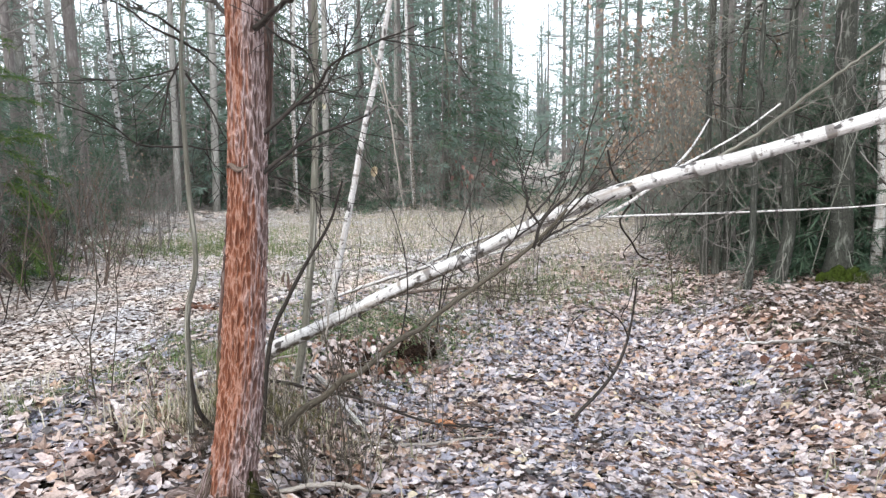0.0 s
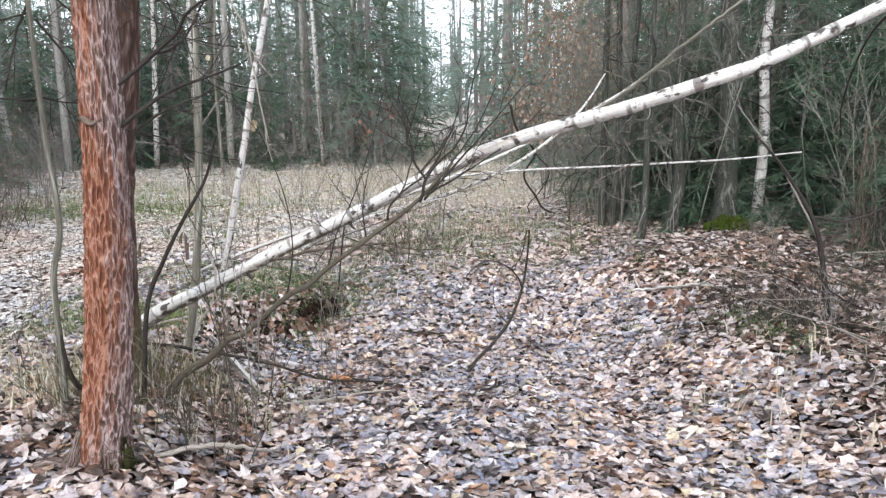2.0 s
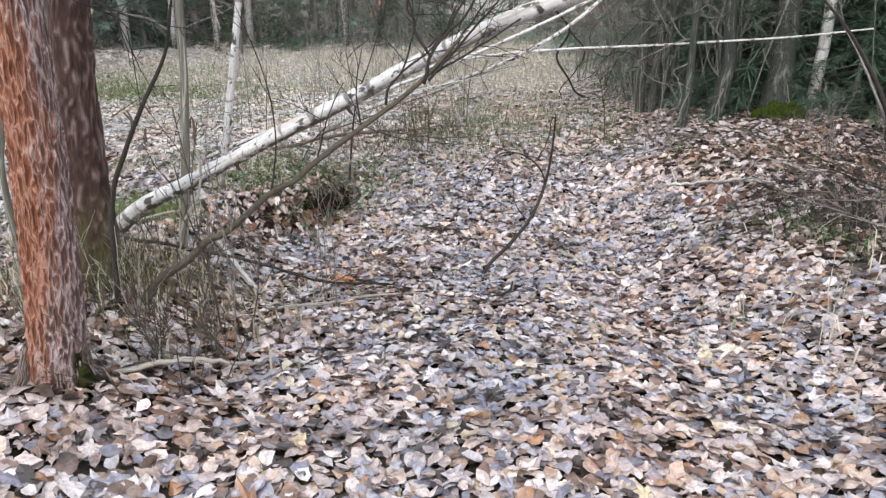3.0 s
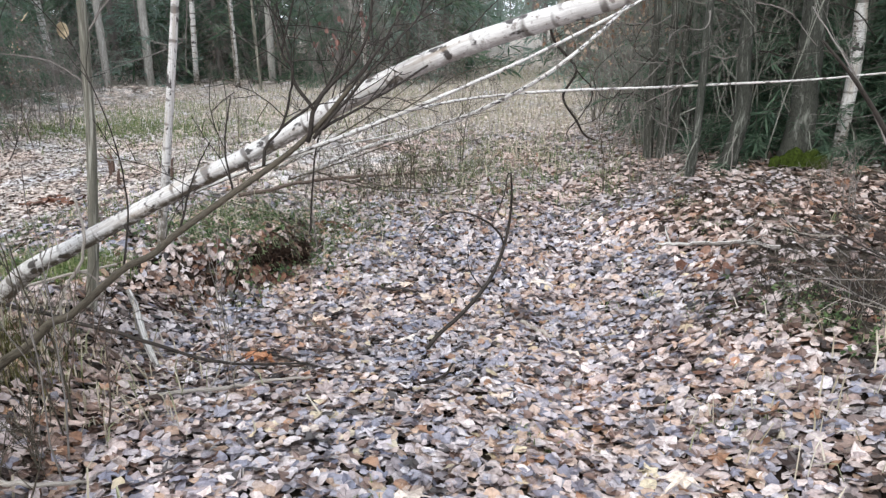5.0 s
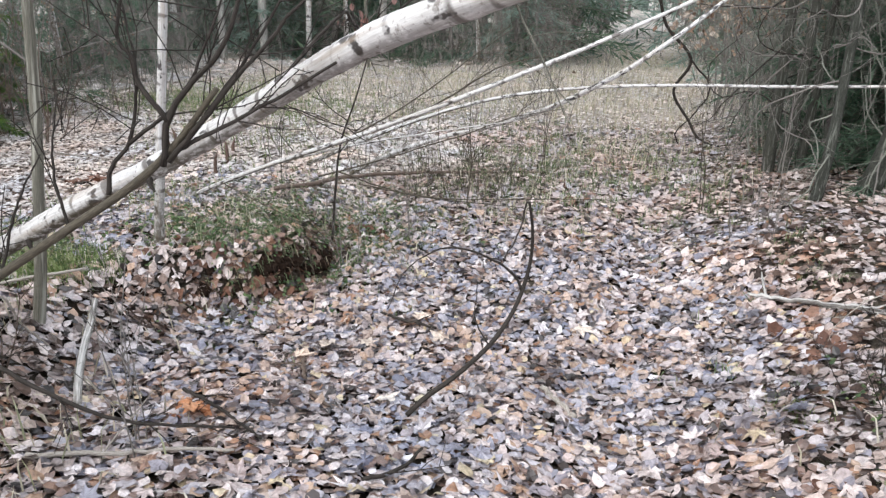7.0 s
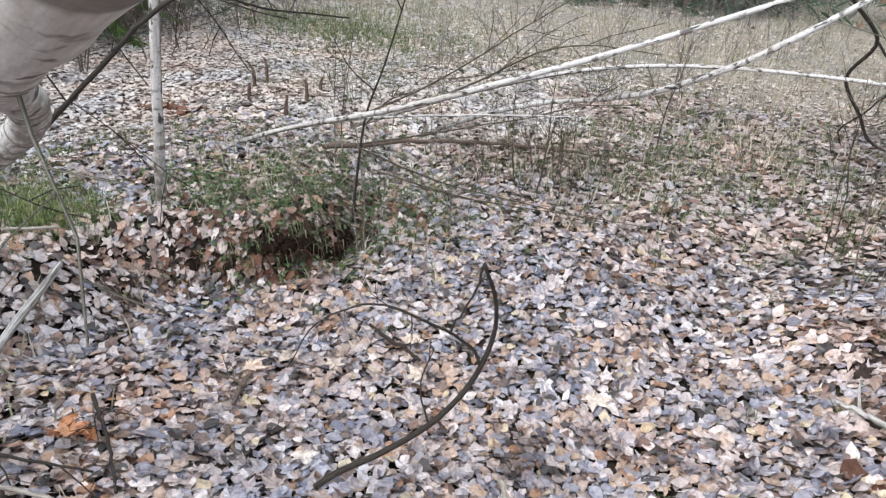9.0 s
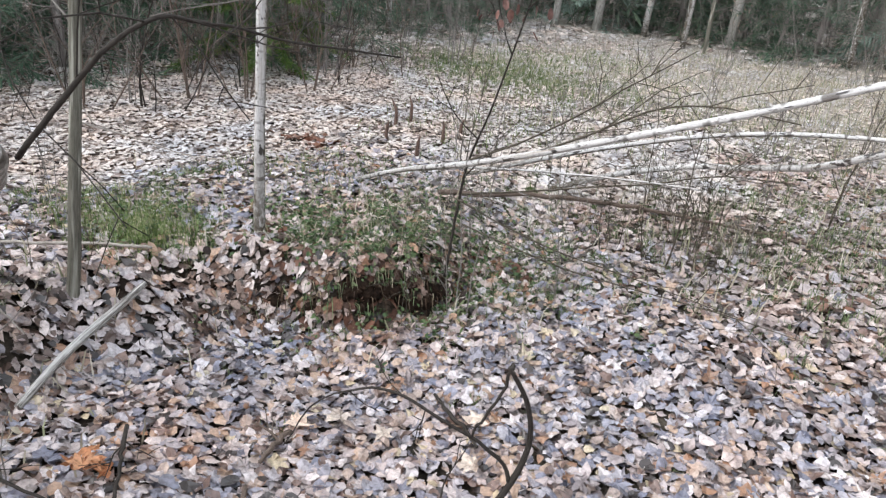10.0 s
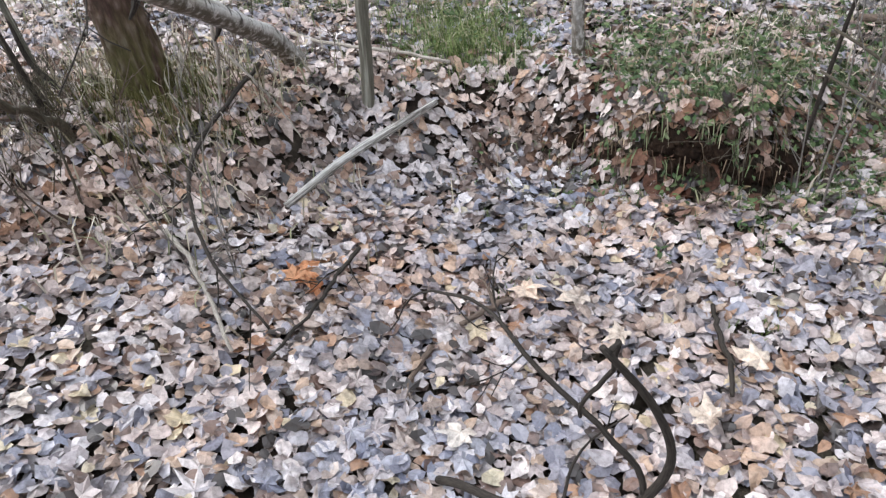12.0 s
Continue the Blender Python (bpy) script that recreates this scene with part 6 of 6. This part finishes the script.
for k, (pts, r) in enumerate((([(-0.36, 4.42, 0.92), (-0.33, 4.40, 0.80), (-0.35, 4.38, 0.66), (-0.42, 4.34, 0.55), (-0.44, 4.30, 0.42), (-0.40, 4.27, 0.30)], [0.006, 0.006, 0.004]),
                              ([(-0.40, 4.40, 0.62), (-0.36, 4.46, 0.55), (-0.38, 4.52, 0.42), (-0.34, 4.58, 0.30)], [0.005, 0.004, 0.003]))):
    stick("pale crooked twig hanging down from the birch", pts, r, M["pale_twig"], 26, 2, 330 + k)

# ---- the right-hand edge of the wood ----
for i, (pts, r, mat, lab) in enumerate((
        ([(2.74, 8.7, 0.1), (2.72, 8.7, 1.4), (2.71, 8.7, 3.2), (2.75, 8.7, 7)], [0.05, 0.036, 0.032, 0.02], "dark_bark", "dark flaking trunk at the edge of the wood"),
        ([(2.83, 8.62, 0.1), (2.86, 8.62, 1.4), (2.82, 8.65, 3.2), (2.9, 8.7, 7)], [0.045, 0.034, 0.03, 0.018], "dark_bark", "dark flaking trunk at the edge of the wood"),
        ([(2.98, 8.8, 0.1), (3.02, 8.8, 1.4), (3.1, 8.8, 3.2), (3.2, 8.8, 6)], [0.04, 0.028, 0.025, 0.015], "dark_bark", "dark flaking trunk at the edge of the wood"),
        ([(2.93, 7.9, 0.1), (2.98, 7.95, 0.6), (3.02, 8.1, 1.6), (3.1, 8.3, 4)], [0.045, 0.035, 0.03, 0.015], "edge_bark", "slim grey trunk at the edge of the wood"),
        ([(3.30, 8.2, 0.1), (3.36, 8.2, 0.35), (3.42, 8.2, 0.81), (3.37, 8.2, 1.41), (3.33, 8.25, 4)], [0.11, 0.075, 0.062, 0.055, 0.03], "edge_bark", "grey crooked trunk with a spreading foot"),
        ([(3.95, 8.3, 0.1), (3.97, 8.3, 0.6), (3.95, 8.3, 1.4), (3.86, 8.3, 3.1), (3.8, 8.3, 7)], [0.19, 0.12, 0.10, 0.095, 0.07], "edge_bark", "thick grey-brown trunk with a mossy foot"),
        ([(4.39, 8.45, 0.1), (4.41, 8.45, 1.19), (4.34, 8.45, 2.08), (4.36, 8.45, 2.7), (4.5, 8.5, 6)], [0.06, 0.055, 0.05, 0.045, 0.02], "birch", "white birch among dark spruces"))):
    t = stem_thing("edge_tree", lab, "tree", pts, r, M[mat], 20, 70, furrows(400 + i, 0.04, 6), "trees at the wood's edge")
    for j in range(20):
        rg = np.random.default_rng(420 + 10 * i + j)
        z = rg.uniform(0.5, 3.4)
        p = np.array([np.interp(z, [q[2] for q in pts], [q[c] for q in pts]) for c in range(3)])
        a = rg.uniform(0, 2 * np.pi)
        line, _ = wander(rg, p, (np.cos(a), np.sin(a), rg.uniform(-0.5, 0.3)), rg.uniform(0.5, 1.4), 8, 0.75, 0.04)
        limb(t, "dead_branch", list(line), (0.007, 0.002), M[("lichen_twig", "dark_twig", "lichen_twig", "fine_twig")[j % 4]], 16, 4, 6, 500 + 10 * i + j, 0.32, joined=True)
moss = Mesher()
for k in range(11):
    rg = np.random.default_rng(600 + k)
    c = np.array([3.92 + rg.normal(0, 0.12), 8.10 + rg.normal(0, 0.06), 0])
    c[2] = float(ground_z(c[0], c[1]))
    r, h = rg.uniform(0.05, 0.09), rg.uniform(0.08, 0.2)
    tube(moss, spline([c + [0, 0, -0.05], c + [0, 0, h * 0.45], c + [0.01, 0, h * 0.8], c + [0.01, 0.01, h]], 9), [r, r * 0.95, r * 0.7, r * 0.1], 14, lambda u, v: 1 + 0.12 * np.sin(5 * u + 30 * v) + 0.1 * np.sin(9 * u - 50 * v))
moss_ob = part("moss_cushion", moss, M["bright_moss"], None)
tagged(moss_ob, "bright green moss cushion at the trunk's foot", "moss")

side_sapling = stem_thing("dark_sapling", "dark leaning sapling with bare side branches on the bank", "tree", [(3.32, 5.13, 0.15), (3.29, 5.13, 0.3), (3.19, 5.13, 0.76), (3.09, 5.13, 0.98), (2.89, 5.13, 1.26), (2.7, 5.13, 1.46)], [0.022, 0.018, 0.014, 0.010, 0.005], M["dark_twig"], 10, 40, trunk_name="stem")
limb(side_sapling, "branch", [(3.12, 5.13, 0.93), (3.35, 5.13, 0.9), (3.7, 5.2, 1.0)], (0.01, 0.004), M["dark_twig"], 16, 6, 6, 240, 0.4)
limb(side_sapling, "branch", [(3.19, 5.13, 0.76), (3.05, 5.4, 1.2), (2.95, 5.9, 1.6)], (0.008, 0.003), M["fine_twig"], 16, 6, 6, 241, 0.4)
# dark low brambles on the sloping bank
bramble = shrub(69, 0.75, 9, "low grey bramble of bare arching twigs on the bank", "fine_twig", 0.6, 2, kids=4, name="bramble", thick=0.005)
olive = shrub(70, 0.6, 9, "low olive-brown shrub of thin twigs on the bank", "olive_twig", 0.6, 2, kids=4, name="bramble", thick=0.0045)
thorn = shrub(76, 0.7, 10, "dark dense thorny tangle on the sloping bank", "dark_twig", 0.6, 2, kids=5, name="bramble", thick=0.0045)
plant([thorn], [(2.78, 5.05), (2.72, 5.28), (2.86, 4.8), (2.98, 5.1), (3.05, 4.9)], 0.4, 0.55)
plant([bramble, olive, thorn], [(3.1, 4.75), (3.5, 5.3), (3.3, 5.0), (3.75, 5.0), (3.6, 5.9), (3.9, 4.5), (3.7, 6.6), (3.7, 7.2), (4.3, 5.5), (4.2, 6.8)], 0.45, 0.75)
plant([olive], [(0.15, 7.55), (0.55, 7.75), (0.0, 8.15), (0.4, 8.3), (0.85, 8.0), (0.75, 7.45)], 0.55, 0.9)
# heap of dead twigs
heap = tagged(new("brush_heap"), "tangled heap of dead grey twigs on the sloping bank", "brush heap")
for k in range(34):
    rg = np.random.default_rng(700 + k)
    x, y = rg.normal(3.4, 0.3), rg.normal(5.2, 0.5)
    x = max(x, 3.0)
    a = rg.uniform(0, 2 * np.pi)
    mk = Mesher()
    branching(mk, rg, (x, y, float(ground_z(x, y)) + rg.uniform(0.0, 0.3)), (np.cos(a), np.sin(a), rg.uniform(-0.12, 0.45)), rg.uniform(0.4, 0.95), rg.uniform(0.003, 0.008), 2, 4, 0.6, 4, 0.2, 0.0)
    part("dead_twig", mk, M[("fine_twig", "pale_twig", "dark_twig", "twig")[k % 4]], heap)

# ---- small things ----
orange = Mesher()
leaf_bed(orange, np.random.default_rng(800), np.array([0.26, 0.29, 0.235, 0.30, 0.22, 0.27]), np.array([4.585, 4.56, 4.60, 4.62, 4.55, 4.60]), np.array([0.056, 0.05, 0.05, 0.042, 0.042, 0.045]), "lobed", 20, 0.05, 0.7)
orange.v[-1][:, 2] += 0.03
orange_ob = part("orange_leaf_clump", orange, M["orange_leaf"], None, smooth=False)
tagged(orange_ob, "clump of curled orange oak leaves lying on the litter", "leaf clump")

# large pale maple leaves that lie singly on the litter
for k, (x, y) in enumerate(((0.915, 5.62), (0.76, 5.82), (0.40, 5.42), (0.34, 5.26), (0.87, 4.99), (0.57, 5.50), (1.35, 4.3), (0.7, 3.9), (1.7, 4.9), (1.1, 3.5), (1.9, 3.7), (1.55, 5.9))):
    mp = Mesher()
    leaf_bed(mp, np.random.default_rng(820 + k), np.array([x]), np.array([y]), np.array([0.062 + 0.012 * math.sin(7 * k)]), "lobed", 20, 0.008, 0.10)
    mp.v[-1][:, 2] += 0.042
    tagged(part("maple_leaf", mp, M["maple_leaf"], None, smooth=False), "large pale beige maple leaf lying on the litter", "leaf", "single maple leaves")

# withered rusty leaves: on the bank's edge, in the clearing and in the ruts
rust = Mesher()
rr = np.random.default_rng(801)
for cx, cy, sx, sy, k in ((-0.10, 6.05, 0.09, 0.22, 50), (-0.02, 6.75, 0.10, 0.10, 60), (-0.45, 5.7, 0.22, 0.10, 60), (-2.33, 7.03, 0.14, 0.10, 60), (2.55, 5.75, 0.08, 0.1, 26), (2.45, 6.9, 0.16, 0.2, 18), (1.3, 7.9, 0.1, 0.1, 20), (2.4, 4.6, 0.12, 0.12, 14)):
    x, y = clumped(rr, cx, cy, sx, sy, k)
    leaf_bed(rust, rr, x, y, rr.uniform(0.020, 0.036, k), "round", 8, 0.03, 0.45)
tagged(part("rusty_leaves", rust, M["rusty_leaf"], None, smooth=False), "rusty red-brown leaves gathered at the bank's edge", "fallen leaves", kind="stuff")

# a thin sapling on the bank with a bunch of withered red-brown leaves at its top


def hanging_leaf(thing, at, size, mat, seed, name="withered_leaf"):
    lr_ = np.random.default_rng(seed)
    mk = Mesher()
    o = np.vstack([[0, 0], leaf_outline("oval", 10)]) * size
    zz = 0.25 * o[:, 1] ** 2 / size + lr_.normal(0, size * 0.05, 11)
    a_, b_ = lr_.uniform(0, 2 * np.pi), lr_.uniform(0.9, 1.6)
    ax = np.array([np.cos(a_) * np.cos(b_), np.sin(a_) * np.cos(b_), -np.sin(b_)])
    sd = np.array([-np.sin(a_), np.cos(a_), 0.0])
    nm = np.cross(ax, sd)
    v = np.asarray(at) + ax * size * 1.2 + o[:, :1] * ax + o[:, 1:] * sd + zz[:, None] * nm
    j = np.arange(1, 11)
    mk.add(v, np.stack([0 * j, j, np.roll(j, -1)], -1))
    return part(name, mk, M[mat], thing, smooth=False)


leafy = stem_thing("leafy_sapling", "thin dark sapling with red-brown withered leaves at its top", "sapling", [(0.02, 6.3, 0.18), (0.06, 6.3, 0.5), (0.11, 6.3, 0.78), (0.22, 6.3, 1.05), (0.34, 6.3, 1.40), (0.42, 6.32, 1.72)], [0.008, 0.006, 0.004, 0.0025], M["dark_twig"], 7, 40, trunk_name="stem")
for k, pts in enumerate(([(0.30, 6.3, 1.28), (0.24, 6.28, 1.42), (0.22, 6.26, 1.55)], [(0.36, 6.3, 1.46), (0.46, 6.28, 1.55), (0.5, 6.25, 1.66)], [(0.16, 6.3, 0.9), (0.05, 6.25, 1.0), (-0.02, 6.2, 1.15)], [(0.10, 6.3, 0.72), (0.2, 6.35, 0.85), (0.3, 6.4, 0.9)])):
    limb(leafy, "twig", pts, (0.0035, 0.0015), M["dark_twig"], 10, 5, 2, 640 + k, 0.15)
for k in range(26):
    rg = np.random.default_rng(660 + k)
    c_ = ((0.33, 6.3, 1.45), (0.26, 6.28, 1.5), (0.45, 6.27, 1.58))[k % 3]
    hanging_leaf(leafy, np.array(c_) + rg.normal(0, 0.06, 3), rg.uniform(0.011, 0.02), "red_leaf", 690 + k)

for thing, at, size in ((willow, (0.03, 3.955, 1.58), 0.022), (white_sapling, (-0.62, 5.5, 1.95), 0.018), (green_sapling, (-0.66, 4.8, 1.62), 0.022), (green_sapling, (-0.9, 4.8, 1.47), 0.016)):
    hanging_leaf(thing, at, size, "pale_leaf", int(1000 * size) + int(100 * at[2]), "pale_leaf")

# broken stubs in the clearing
stub_rg = np.random.default_rng(55)
for i, (x, y) in enumerate(((-2.35, 7.9), (-2.1, 7.6), (-1.75, 7.9), (-2.5, 8.2), (-1.95, 8.3), (-1.6, 7.5))):
    h = stub_rg.uniform(0.14, 0.26)
    z = float(ground_z(x, y))
    st = stem_thing("broken_stub", "short broken brown stub standing in the clearing", "stump", [(x, y, z - 0.03), (x + 0.01, y, z + h * 0.6), (x + stub_rg.normal(0, 0.02), y, z + h)], [0.018, 0.015, 0.006], M["rusty_stub"], 8, 10, furrows(800 + i, 0.16, 4), "broken stubs")

# the leaves that lie nearest to the walker
single = []
for k in range(6):
    me = Mesher()
    kind, n = (("round", 10), ("oval", 9), ("lobed", 20))[k % 3]
    lr = np.random.default_rng(900 + k)
    o = np.vstack([[0, 0], leaf_outline(kind, n)]) * (0.025 if k % 3 < 2 else 0.048)
    z = 4.5 * (o**2).sum(1) * lr.uniform(-1, 1) + 8 * o[:, 1] ** 2 + lr.normal(0, 0.0022, n + 1)
    j = np.arange(1, n + 1)
    me.add(np.column_stack([o, z]), np.stack([np.zeros(n, int), j, np.roll(j, -1)], -1))
    single.append(me.mesh("leaf", M["leaf_one"], False))
lr = np.random.default_rng(910)
for k in range(290):
    x, y = lr.uniform(0.15, 2.0), lr.uniform(3.3, 5.3)
    ob = new("leaf", single[k % 6 if lr.uniform() < 0.35 else k % 2])
    ob.parent = near_litter
    ob.matrix_basis = pose(x, y, float(ground_z(x, y)) + lr.uniform(0.022, 0.036), lr.normal(0, 14), lr.normal(0, 14), lr.uniform(0, 360)) @ Matrix.Scale(lr.uniform(0.8, 1.2), 4)
